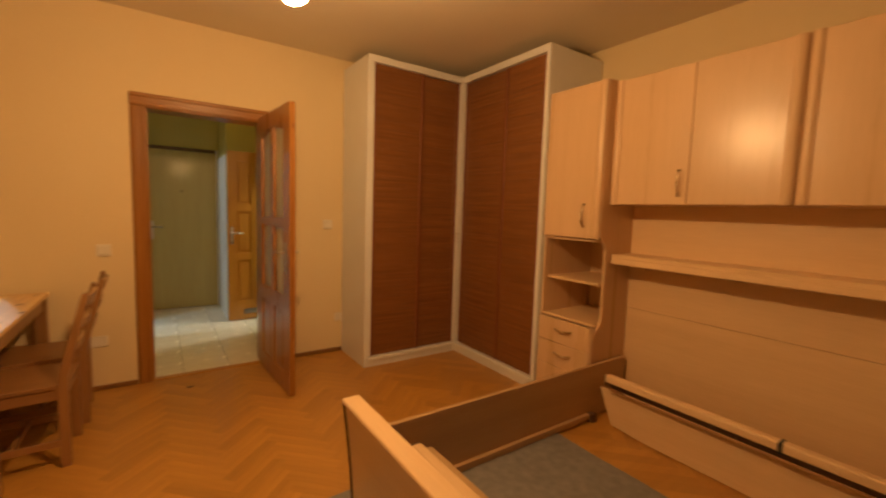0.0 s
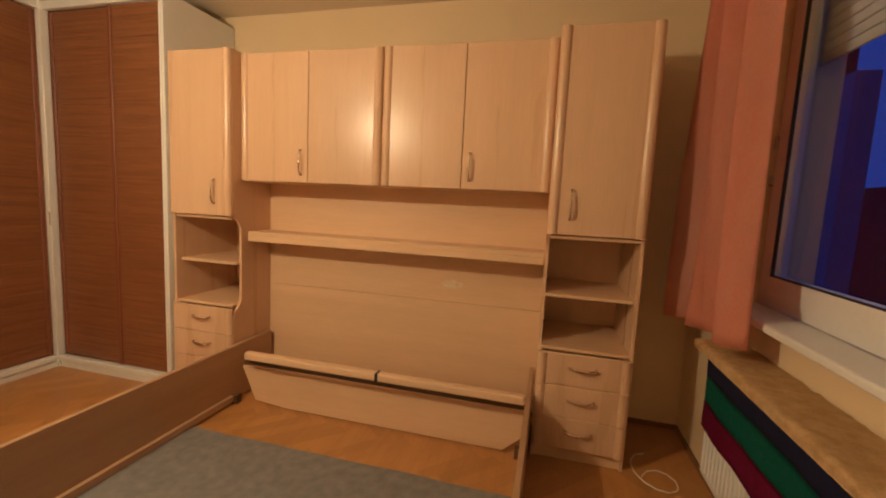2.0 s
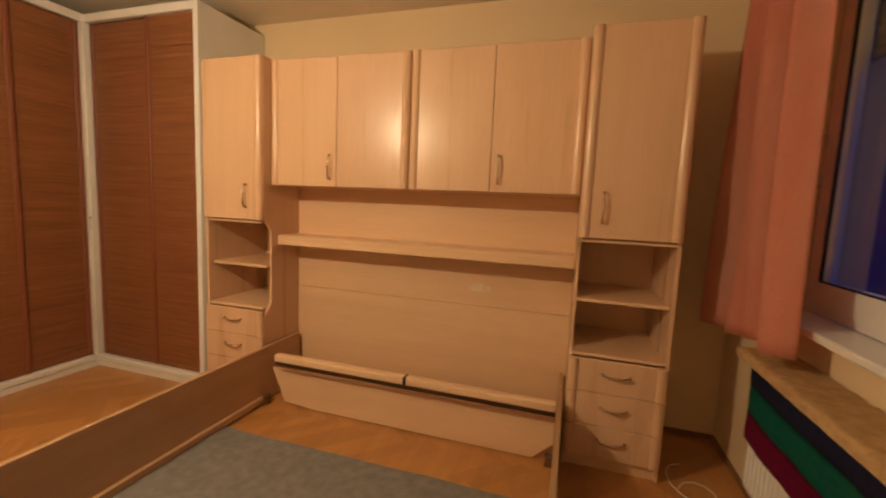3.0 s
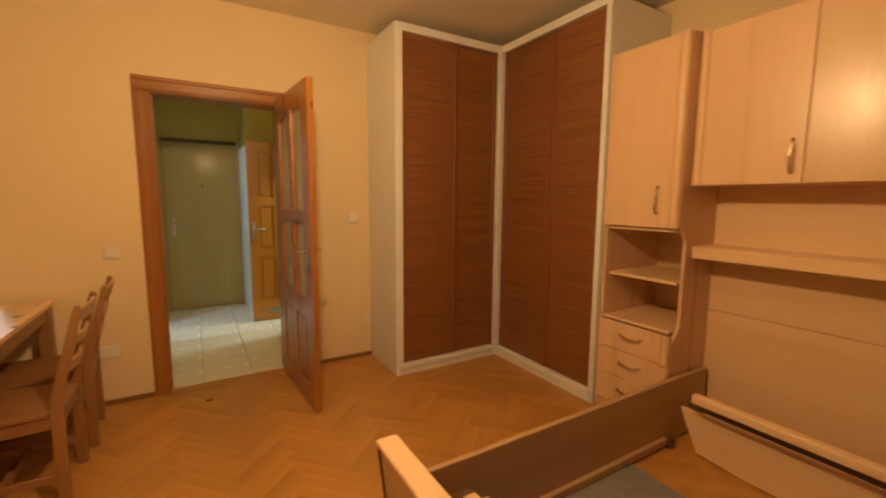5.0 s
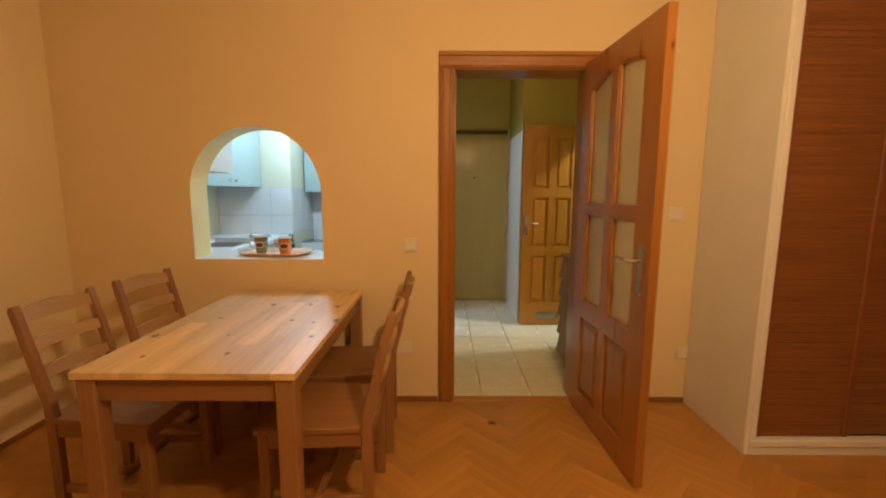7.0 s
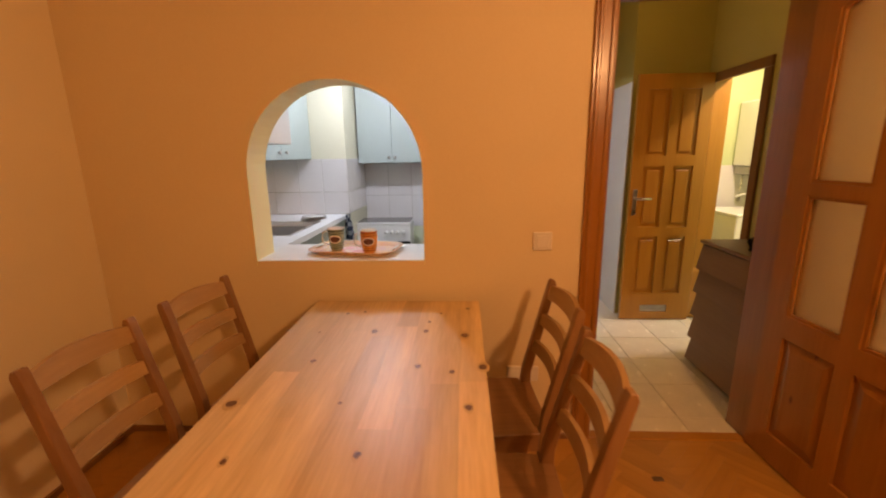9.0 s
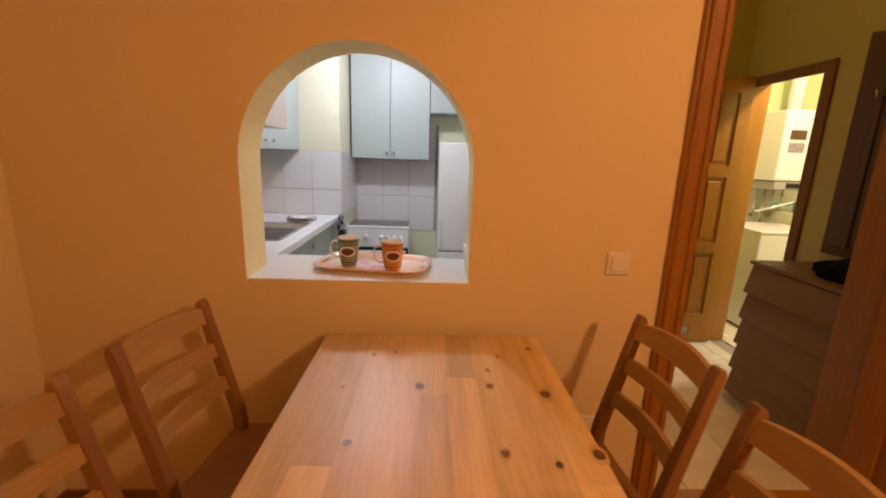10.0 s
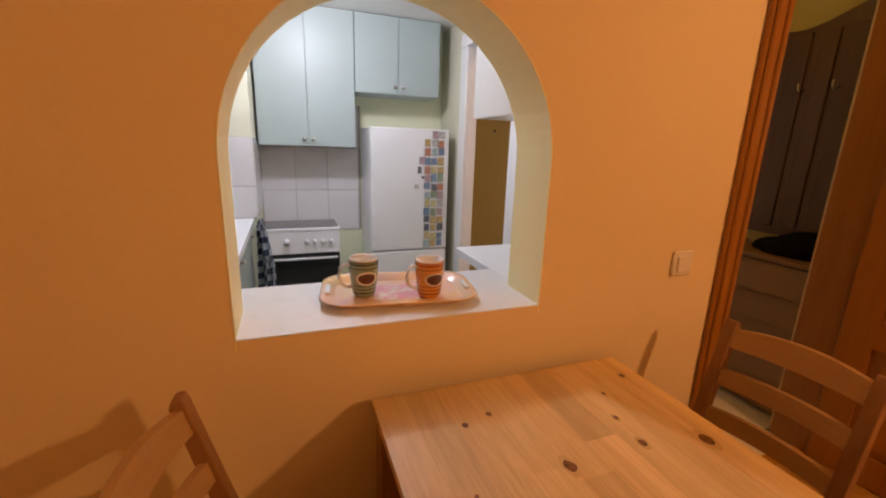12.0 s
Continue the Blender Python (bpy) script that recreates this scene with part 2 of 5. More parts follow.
BLUE = mat("navy_terry", (0.036, 0.042, 0.115), (0.026, 0.03, 0.085), 0.95, 40, fine=400, bump=0.9, spec=0.1)
TEAL = mat("teal_terry", (0.03, 0.20, 0.15), (0.022, 0.15, 0.115), 0.95, 40, fine=400, bump=0.9, spec=0.1)
PLUM = mat("plum_terry", (0.24, 0.012, 0.075), (0.18, 0.01, 0.055), 0.95, 40, fine=400, bump=0.9, spec=0.1)
FUR = mat("tan_fleece", (0.90, 0.68, 0.34), (0.72, 0.49, 0.21), 0.98, 30, fine=180, bump=1.0, spec=0.1)
CURTAIN = mat("salmon_curtain", (0.86, 0.47, 0.34), (0.82, 0.33, 0.20), 0.85, 5, (1, 1, 0.2), 0.15, fine=300, spec=0.2)
FROST = glass("frosted_glass", (0.80, 0.82, 0.74), 0.55)
PANE = glass("clear_glass", (0.96, 0.98, 1.0), 0.0)

# ---------------------------------------------------------------- the room
WEST, EAST, SOUTH, NORTH, TOP = -1.80, 3.60, -1.00, 3.91, 2.69
BACK = 4.09          # far face of the wall with the door and the arch
AX0, AX1, AZ0, ASPRING = -1.032, -0.238, 0.915, 1.318
DX0, DX1, DTOP = 0.52, 1.345, 2.06     # door opening through the wall


def arch_outline(x0, x1, z0, spring, n=28):
    r, c = (x1 - x0) / 2, (x0 + x1) / 2
    return [(x0, z0)] + [(c - r * math.cos(math.pi * k / n), spring + r * math.sin(math.pi * k / n)) for k in range(n + 1)] + [(x1, z0)]


def wall_with_holes(outer, holes, a0, a1, axis):
    """A wall slab with openings cut through: outline minus holes, filled between the two faces."""
    b = bmesh.new()

    def at(p, a):
        return {"x": (a, p[0], p[1]), "y": (p[0], a, p[1]), "z": (p[0], p[1], a)}[axis]
    for a in (a0, a1):
        edges = []
        for loop in [outer] + holes:
            vs = [b.verts.new(at(p, a)) for p in loop]
            edges += [b.edges.new((vs[i], vs[(i + 1) % len(vs)])) for i in range(len(vs))]
        bmesh.ops.triangle_fill(b, use_beauty=True, edges=edges)
    for loop in [outer] + holes:
        for i in range(len(loop)):
            p, q = loop[i], loop[(i + 1) % len(loop)]
            b.faces.new([b.verts.new(c) for c in (at(p, a0), at(q, a0), at(q, a1), at(p, a1))])
    bmesh.ops.remove_doubles(b, verts=b.verts, dist=1e-5)
    bmesh.ops.recalc_face_normals(b, faces=b.faces)
    return b


def rect(x0, x1, z0, z1):
    return [(x0, z0), (x0, z1), (x1, z1), (x1, z0)]


north = wall_with_holes([(WEST - 0.15, -0.05), (WEST - 0.15, TOP + 0.1), (EAST + 0.15, TOP + 0.1), (EAST + 0.15, -0.05), (DX1, -0.05), (DX1, DTOP), (DX0, DTOP), (DX0, -0.05)],
                        [arch_outline(AX0, AX1, AZ0, ASPRING)], NORTH, BACK, "y")
wall_n = setting("wall_north", north, PAINT, "warm ochre painted wall with an arched hatch and a doorway", "wall")
WX0, WX1, WZ0, WZ1 = 0.35, 3.00, 0.942, 2.40
south = wall_with_holes(rect(WEST - 0.15, EAST + 0.15, -0.05, TOP + 0.1), [rect(WX0, WX1, WZ0, WZ1)], SOUTH - 0.30, SOUTH, "y")
setting("wall_south", south, PAINT, "warm cream painted wall with a wide window", "wall")
setting("wall_west", box(WEST - 0.15, WEST, SOUTH - 0.3, NORTH, -0.05, TOP + 0.1), CREAM, "cream painted plain wall", "wall")
setting("wall_east", box(EAST, EAST + 0.15, SOUTH - 0.3, NORTH, -0.05, TOP + 0.1), PAINT, "warm cream painted wall behind the cabinets", "wall")
setting("ceiling", box(WEST, EAST, SOUTH, NORTH, TOP, TOP + 0.12), CEIL, "plain warm painted room ceiling", "ceiling")
FLOOR = setting("floor", box(WEST, EAST, SOUTH, NORTH, -0.06, -0.012), DARKWOOD, "oak herringbone parquet floor of the room", "floor")

# hall and kitchen shells
HX0, HX1, HY1, HTOP = 0.42, 1.86, 6.45, 2.78
KX0, KX1, KY1, KTOP = -1.86, 0.35, 6.45, 2.24
PILLAR_Y, PILLAR_X = 5.75, -1.09
BY0, BY1 = 4.94, 5.53      # bath doorway in the hall's far side
bathwall = wall_with_holes([(BACK, -0.05), (BACK, HTOP), (6.6, HTOP), (6.6, -0.05), (BY1, -0.05), (BY1, 1.93), (BY0, 1.93), (BY0, -0.05)], [], HX1, HX1 + 0.12, "x")
setting("wall_hall_east", bathwall, HALLPAINT, "olive painted hall wall with a doorway to the bathroom", "wall")
setting("wall_hall_end", box(KX0 - 0.15, HX1 + 0.12, HY1, HY1 + 0.15, -0.05, HTOP), HALLPAINT, "olive painted wall at the end of the hall", "wall")
setting("wall_hall_corner", box(1.275, HX1, 5.60, HY1, 0, HTOP), HALLPAINT, "olive painted projecting wall corner in the hall", "wall")
setting("trim_hall_corner", box(1.262, 1.2745, 5.585, 6.40, 0, 1.93, 0.002), WHITE, "white painted board along the hall corner", "trim")
divide = wall_with_holes([(BACK, -0.05), (BACK, HTOP), (HY1, HTOP), (HY1, -0.05), (5.86, -0.05), (5.86, 2.05), (5.16, 2.05), (5.16, -0.05)], [], KX1, HX0, "x")
setting("wall_kitchen_east", divide, KCREAM, "cream wall between kitchen and hall with an opening", "wall")
setting("wall_kitchen_west", box(KX0 - 0.15, KX0, BACK, HY1, -0.05, 2.5), KCREAM, "cream kitchen wall", "wall")
setting("wall_kitchen_back", box(KX0, KX1, KY1 - 0.03, KY1 - 0.004, 0, KTOP), KPAINT, "pale green painted back wall of the kitchen", "wall")
setting("wall_pillar", box(KX0, PILLAR_X, PILLAR_Y, KY1 - 0.03, 0, KTOP), KCREAM, "cream projecting pillar in the kitchen corner", "wall")
setting("ceiling_kitchen", box(KX0, KX1, BACK, KY1, KTOP, KTOP + 0.08), WHITE, "white low kitchen ceiling", "ceiling")
setting("ceiling_hall", box(HX0, HX1, BACK, HY1, HTOP, HTOP + 0.08), HALLPAINT, "olive painted hall ceiling", "ceiling")
HALLFLOOR = setting("floor_hall", box(KX0, HX1 + 0.12, BACK - 0.17, HY1, -0.06, -0.012), GROUT, "pale ceramic tile floor of hall and kitchen", "floor")
setting("floor_bath", box(HX1 + 0.12, 3.7, 4.1, 6.6, -0.06, 0), TILE, "pale tiled bathroom floor", "floor")
setting("wall_bath_east", box(3.6, 3.7, 4.1, 6.6, 0, HTOP), LIME, "lime green bathroom wall", "wall")
setting("wall_bath_north", box(HX1 + 0.12, 3.7, 6.45, 6.6, 0, HTOP), LIME, "lime green bathroom wall", "wall")
setting("wall_bath_south", box(HX1 + 0.12, 3.7, BACK + 0.002, BACK + 0.05, 0, HTOP), LIME, "lime green bathroom wall", "wall")
setting("ceiling_bath", box(HX1 + 0.12, 3.7, 4.1, 6.6, HTOP, HTOP + 0.08), WHITE, "white bathroom ceiling", "ceiling")

# lining of the arch, in cream
lining = arch_outline(AX0 + 0.0006, AX1 - 0.0006, AZ0 - 0.02, ASPRING)
inner = arch_outline(AX0 + 0.003, AX1 - 0.003, AZ0 - 0.02, ASPRING)
b = bmesh.new()
ring = []
for y in (NORTH - 0.0008, BACK + 0.0008):
    ring.append(([b.verts.new((p[0], y, p[1])) for p in lining], [b.verts.new((p[0], y, p[1])) for p in inner]))
for i in range(len(lining) - 1):
    (o0, i0), (o1, i1) = ring
    for q in ((i0[i], i0[i + 1], i1[i + 1], i1[i]), (o0[i], o0[i + 1], i0[i + 1], i0[i]), (o1[i], o1[i + 1], i1[i + 1], i1[i])):
        b.faces.new(q)
bmesh.ops.recalc_face_normals(b, faces=b.faces)
setting("trim_arch", b, REVEAL, "cream painted reveal of the arched hatch", "trim")

BROWNFRAME = wood("brown_frame", (0.27, 0.13, 0.045), (0.19, 0.085, 0.028), "z", 0.4, 0.15, 0.04)
# low dark skirting
def skirting(name, *a):
    setting(name, box(*a, bevel=0.003), BROWNFRAME, "narrow dark wooden skirting strip", "baseboard")


skirting("baseboard_1", WEST, 0.462, NORTH - 0.014, NORTH, 0, 0.032)
skirting("baseboard_2", 1.397, 2.04, NORTH - 0.014, NORTH, 0, 0.032)
skirting("baseboard_3", WEST, WEST + 0.014, SOUTH, NORTH - 0.014, 0, 0.032)
skirting("baseboard_4", WEST + 0.014, EAST, SOUTH, SOUTH + 0.014, 0, 0.032)
skirting("baseboard_5", EAST - 0.014, EAST, SOUTH + 0.014, -0.60, 0, 0.032)


# ---------------------------------------------------------------- room door
door = thing("door_1", (1.325, 3.90, 0.0), "varnished pine door with frosted panes standing open", "door", "", math.degrees(math.atan2(-0.785, 0.052)), "structure")
CENTRE[door] = Vector((0, 0, 0))
LW, LH, LT = 0.790, 2.06, 0.020


def pane_outline(u0, u1, z0, z1, rise=0.0):
    if not rise:
        return rect(u0, u1, z0, z1)
    c = LW / 2
    top = [(u0 + (u1 - u0) * k / 8, z1 + rise * (1 - ((u0 + (u1 - u0) * k / 8 - c) / 0.28) ** 2)) for k in range(9)]
    return [(u0, z0)] + top + [(u1, z0)]


PANES = [(0.105, 0.345, 0.70, 1.212, 0), (0.415, 0.655, 0.70, 1.212, 0), (0.105, 0.345, 1.262, 1.895, 0.05), (0.415, 0.655, 1.262, 1.895, 0.05)]
PANELS = [(0.105, 0.345, 0.14, 0.60), (0.415, 0.655, 0.14, 0.60)]
holes = [pane_outline(*p) for p in PANES] + [rect(*p) for p in PANELS]
leaf = part("leaf", wall_with_holes(rect(0, LW, 0.008, LH), holes, -LT, LT, "y"), DOORWOOD, door, "varnished orange-brown pine leaf", True)
for p in PANES:
    g = part("pane", prism(pane_outline(p[0] - 0.006, p[1] + 0.006, p[2] - 0.006, p[3] + 0.006, p[4]), -0.003, 0.003), FROST, leaf, "frosted glass pane", True)
    g.visible_shadow = False
    for s in (-1, 1):
        o, i = pane_outline(*p), pane_outline(p[0] + 0.013, p[1] - 0.013, p[2] + 0.013, p[3] - 0.013, p[4])
        part("bead", wall_with_holes(o, [i], s * 0.004, s * 0.015, "y"), DOORWOOD, leaf, "", True)
for p in PANELS:
    bm = box(p[0], p[1], -0.006, 0.006, p[2], p[3])
    for s in (-1, 1):
        q = bmesh.new()
        lo = [q.verts.new((x, s * 0.006, z)) for x, z in rect(*p)]
        hi = [q.verts.new((x, s * 0.016, z)) for x, z in rect(p[0] + 0.045, p[1] - 0.045, p[2] + 0.045, p[3] - 0.045)]
        q.faces.new(hi)
        for k in range(4):
            q.faces.new((lo[k], lo[(k + 1) % 4], hi[(k + 1) % 4], hi[k]))
        bmesh.ops.recalc_face_normals(q, faces=q.faces)
        join(bm, q)
    part("panel", bm, DOORWOOD, leaf, "raised wooden panel", True)
for s in (-1, 1):
    part("handle_plate", box(0.700, 0.736, s * 0.020, s * 0.025, 0.885, 1.105, 0.002) if s > 0 else box(0.700, 0.736, -0.025, -0.020, 0.885, 1.105, 0.002), STEEL, leaf, "steel handle plate", True)
    part("door_handle", rod([(0.718, s * 0.022, 1.035), (0.718, s * 0.062, 1.035), (0.705, s * 0.070, 1.035), (0.600, s * 0.068, 1.033), (0.592, s * 0.066, 1.030)], 0.008), STEEL, leaf, "steel lever handle", True, True)
part("knob", turned([(0.006, 0), (0.014, 0.004), (0.014, 0.016), (0.004, 0.02)], 14, (0.718, 0.026, 0.80)), STEEL, leaf, "small round knob", True)
frame_1 = thing("door_frame", (0.9, NORTH, 0), "varnished pine door frame with moulded casing", "door frame", "", 0, "structure")


def casing(x0, x1, z0, z1, flat, parent, m, name="casing"):
    bm = box(x0, x1, NORTH - 0.018, NORTH - 0.001, z0, z1, 0.004)
    if flat == "v":
        box(x0 + 0.012, x0 + 0.030, NORTH - 0.028, NORTH - 0.016, z0, z1, 0.005, bm)
        box(x1 - 0.030, x1 - 0.008, NORTH - 0.025, NORTH - 0.016, z0, z1, 0.005, bm)
    else:
        box(x0, x1, NORTH - 0.028, NORTH - 0.016, z1 - 0.030, z1 - 0.012, 0.005, bm)
        box(x0, x1, NORTH - 0.025, NORTH - 0.016, z0 + 0.008, z0 + 0.030, 0.005, bm)
    part(name, bm, m, parent)


casing(0.465, 0.557, 0, 2.035, "v", frame_1, DOORWOOD)
casing(1.305, 1.395, 0, 2.035, "v", frame_1, DOORWOOD)
casing(0.465, 1.395, 2.037, 2.130, "h", frame_1, DOORWOOD_X)
part("jamb", box(DX0, 0.555, NORTH + 0.001, BACK + 0.02, 0, DTOP - 0.03, 0.003), DOORWOOD, frame_1)
part("jamb", box(1.318, DX1, NORTH + 0.001, BACK - 0.02, 0, DTOP - 0.03, 0.003), DOORWOOD, frame_1)
part("head", box(DX0, DX1, NORTH + 0.001, BACK + 0.02, DTOP - 0.029, DTOP + 0.0, 0.003), DOORWOOD_X, frame_1)
part("stop", box(0.555, 0.567, NORTH + 0.045, NORTH + 0.075, 0, 2.03), DOORWOOD, frame_1)
part("threshold", box(DX0, DX1, NORTH - 0.005, NORTH + 0.055, -0.011, 0.006, 0.003), OAKDOOR, frame_1, "worn wooden threshold strip")


# ---------------------------------------------------------------- wall fittings
def plate(name, x, z, w, h, label, category, rocker=False, holes=0, wall_y=NORTH):
    t = thing(name, (x, wall_y, z), label, category)
    part("plate", box(x - w / 2, x + w / 2, wall_y - 0.011, wall_y, z - h / 2, z + h / 2, 0.004), PLASTIC, t)
    if rocker:
        part("rocker", box(x - w * 0.33, x + w * 0.33, wall_y - 0.017, wall_y - 0.010, z - h * 0.33, z + h * 0.33, 0.003), PLASTIC, t)
    for k in range(holes):
        cx = x + (k - (holes - 1) / 2) * 0.07
        part("socket", prism([(cx + 0.021 * math.cos(a * 0.524), z + 0.021 * math.sin(a * 0.524)) for a in range(12)], wall_y - 0.0135, wall_y - 0.0105), PLASTIC, t)


plate("light_switch", 0.293, 1.008, 0.084, 0.084, "cream plastic light switch beside the door", "switch", True)
plate("wall_socket", 0.222, 0.355, 0.150, 0.078, "cream double wall socket low behind the chairs", "socket", False, 2)
plate("wall_socket", 2.005, 0.33, 0.078, 0.078, "cream wall socket low beside the wardrobe", "socket", False, 1)
plate("thermostat", 1.893, 1.205, 0.085, 0.085, "beige room thermostat on the wall by the door", "thermostat", True)
crumb = thing("wood_chip", (0.780, 3.645, 0.0), "small dark chip lying on the parquet", "chip")
part("chip", box(0.757, 0.803, 3.632, 3.658, 0.0, 0.006, 0.002), DARKWOOD, crumb)

# pendant over the middle of the room
pend = thing("pendant_lamp", (LAMP[0], LAMP[1], TOP), "pendant lamp with a glowing globe hanging from the ceiling", "lamp")
part("rose", turned([(0.02, -0.04), (0.045, -0.03), (0.05, 0.0)], 18, (LAMP[0], LAMP[1], TOP)), WHITE, pend)
part("cord", rod([(LAMP[0], LAMP[1], TOP - 0.03), (LAMP[0], LAMP[1], LAMP[2] + 0.14)], 0.004, 6), WHITE, pend)
part("socket", turned([(0.018, 0.0), (0.02, 0.01), (0.02, 0.07), (0.012, 0.10)], 14, (LAMP[0], LAMP[1], LAMP[2] + 0.051)), WHITE, pend)
GLOBE = bpy.data.materials.new("glowing_globe")
GLOBE.use_nodes = True
gb = GLOBE.node_tree.nodes["Principled BSDF"]
gb.inputs["Base Color"].default_value = (0.9, 0.85, 0.75, 1)
gb.inputs["Emission Color"].default_value = (1.0, 0.60, 0.25, 1)
gb.inputs["Emission Strength"].default_value = 790
bm = bmesh.new()
bmesh.ops.create_uvsphere(bm, u_segments=20, v_segments=12, radius=0.055)
bmesh.ops.translate(bm, verts=bm.verts, vec=LAMP)
part("globe", bm, GLOBE, pend, "glowing globe bulb", False, True)

# ---------------------------------------------------------------- corner wardrobe
ward = thing("corner_wardrobe", (3.0, 3.38, 0), "white corner wardrobe with dark woven cane sliding doors", "wardrobe")
WT = 2.60
part("side_panel", box(2.035, 2.060, 3.365, 3.905, 0, WT, 0.002), WHITE, ward, "white side panel")
part("side_panel", box(2.985, 3.595, 2.315, 2.335, 0, WT, 0.002), WHITE, ward, "white side panel")
part("top_board", prism([(2.06, 3.40), (3.02, 3.40), (3.02, 2.335), (3.595, 2.335), (3.595, 3.905), (2.06, 3.905)], WT - 0.02, WT, "z"), WHITE, ward)
part("top_rail", box(2.060, 2.970, 3.362, 3.400, WT - 0.055, WT, 0.002), WHITE, ward)
part("top_rail", box(2.983, 3.020, 2.335, 3.352, WT - 0.055, WT, 0.002), WHITE, ward)
part("corner_post", box(2.970, 3.020, 3.352, 3.400, 0.0, WT, 0.003), WHITE, ward)
part("edge_trim", box(2.060, 2.092, 3.362, 3.384, 0.09, WT - 0.055, 0.002), WHITE, ward)
part("edge_trim", box(2.983, 3.004, 2.335, 2.352, 0.09, WT - 0.055, 0.002), WHITE, ward)
part("plinth", box(2.060, 2.970, 3.362, 3.40, 0.0, 0.050, 0.002), WHITE, ward)
part("plinth", box(2.983, 3.02, 2.335, 3.352, 0.0, 0.050, 0.002), WHITE, ward)
part("track", box(2.060, 2.970, 3.350, 3.40, 0.050, 0.088, 0.004), WHITE, ward)
part("track", box(2.971, 3.02, 2.335, 3.352, 0.050, 0.088, 0.004), WHITE, ward)


def cane_door(lo, hi, depth, axis, z0, z1):
    bm = bmesh.new()

    def put(a0, a1, d0, d1, za, zb, bv=0.0):
        if axis == "x":
            box(a0, a1, d0, d1, za, zb, bv, bm)
        else:
            box(d0, d1, a0, a1, za, zb, bv, bm)
    put(lo, hi, depth + 0.006, depth + 0.014, z0, z1)
    d = part("door", bm, CANE, ward, "dark brown woven cane door")
    # fine lying canes, uneven in thickness
    rnd = random.Random(int(lo * 1000))
    cane = bmesh.new()
    z = z0 + 0.002
    while z < z1 - 0.012:
        h = rnd.uniform(0.010, 0.017)
        e = depth + rnd.uniform(-0.001, 0.0035)
        if axis == "x":
            box(lo + 0.032, hi - 0.032, e, depth + 0.007, z, z + h, 0.0, cane)
        else:
            box(e, depth + 0.007, lo + 0.032, hi - 0.032, z, z + h, 0.0, cane)
        z += h + 0.0012
    tagged(part("cane", cane, CANE, d, "thin lying canes"), kind="stuff")
    for s in (lo, hi - 0.030):
        bm = bmesh.new()
        put(s, s + 0.030, depth - 0.006, depth + 0.006, z0, z1, 0.004)
        part("stile", bm, CANESTILE, d, "dark wooden stile")


CANESTILE = wood("dark_cherry_stile", (0.25, 0.085, 0.032), (0.17, 0.052, 0.02), "z", 0.5, 0.0, 0.04)
cane_door(2.094, 2.575, 3.384, "x", 0.09, 2.543)
cane_door(2.560, 2.968, 3.372 + 0.03, "x", 0.09, 2.543)
cane_door(2.354, 2.800, 3.006, "y", 0.09, 2.543)
cane_door(2.785, 3.350, 3.006 + 0.018, "y", 0.09, 2.543)
part("finger_pull", box(2.962, 2.974, 3.355, 3.363, 1.06, 1.16, 0.003), STEEL, ward, "slim steel finger pull")


# ---------------------------------------------------------------- wall unit round the bed
def bow_handle(parent, x, y, z, length, upright):
    h = length / 2
    pts = [(-h, 0.0), (-h * 0.97, 0.018), (-h * 0.6, 0.028), (0, 0.031), (h * 0.6, 0.028), (h * 0.97, 0.018), (h, 0.0)]
    part("handle", rod([(x - d, y, z + a) if upright else (x - d, y + a, z - 0.006 * (1 - (a / h) ** 2)) for a, d in pts], 0.0058, 8), BRASS, parent, "bowed satin brass handle", False, True)


def front(name, parent, x, y0, y1, z0, z1, stiles=(), m=None):
    """A beech front lying in the plane x, with half-round upright mouldings at the given edges."""
    bm = box(x, x + 0.019, y0, y1, z0, z1, 0.003)
    w = 0.052
    for s in stiles:
        a, c = (y0, y0 + w) if s == "r" else (y1 - w, y1)
        prof = [(x + 0.004, a)] + [(x - 0.014 * math.sin(math.pi * k / 8) ** 0.8, a + (c - a) * k / 8) for k in range(1, 8)] + [(x + 0.004, c)]
        prism(prof, z0 + 0.001, z1 - 0.001, "z", 0, bm)
    return part(name, bm, m or BEECH, parent)


def side_outline(x0, x1, ztop, recess, za, zb):
    """The side of a tall unit, its front edge scooped back along the open shelves."""
    out = [(x1, 0.0), (x0, 0.0), (x0, zb - 0.10)]
    for k in range(1, 9):
        t = k / 8
        out.append((x0 + recess * (t * t * (3 - 2 * t)), zb - 0.10 + 0.12 * t))
    for k in range(0, 9):
        t = k / 8
        out.append((x0 + recess * (1 - t * t * (3 - 2 * t)), za - 0.02 + 0.12 * t * 0.9))
    out += [(x0, ztop), (x1, ztop)]
    return out


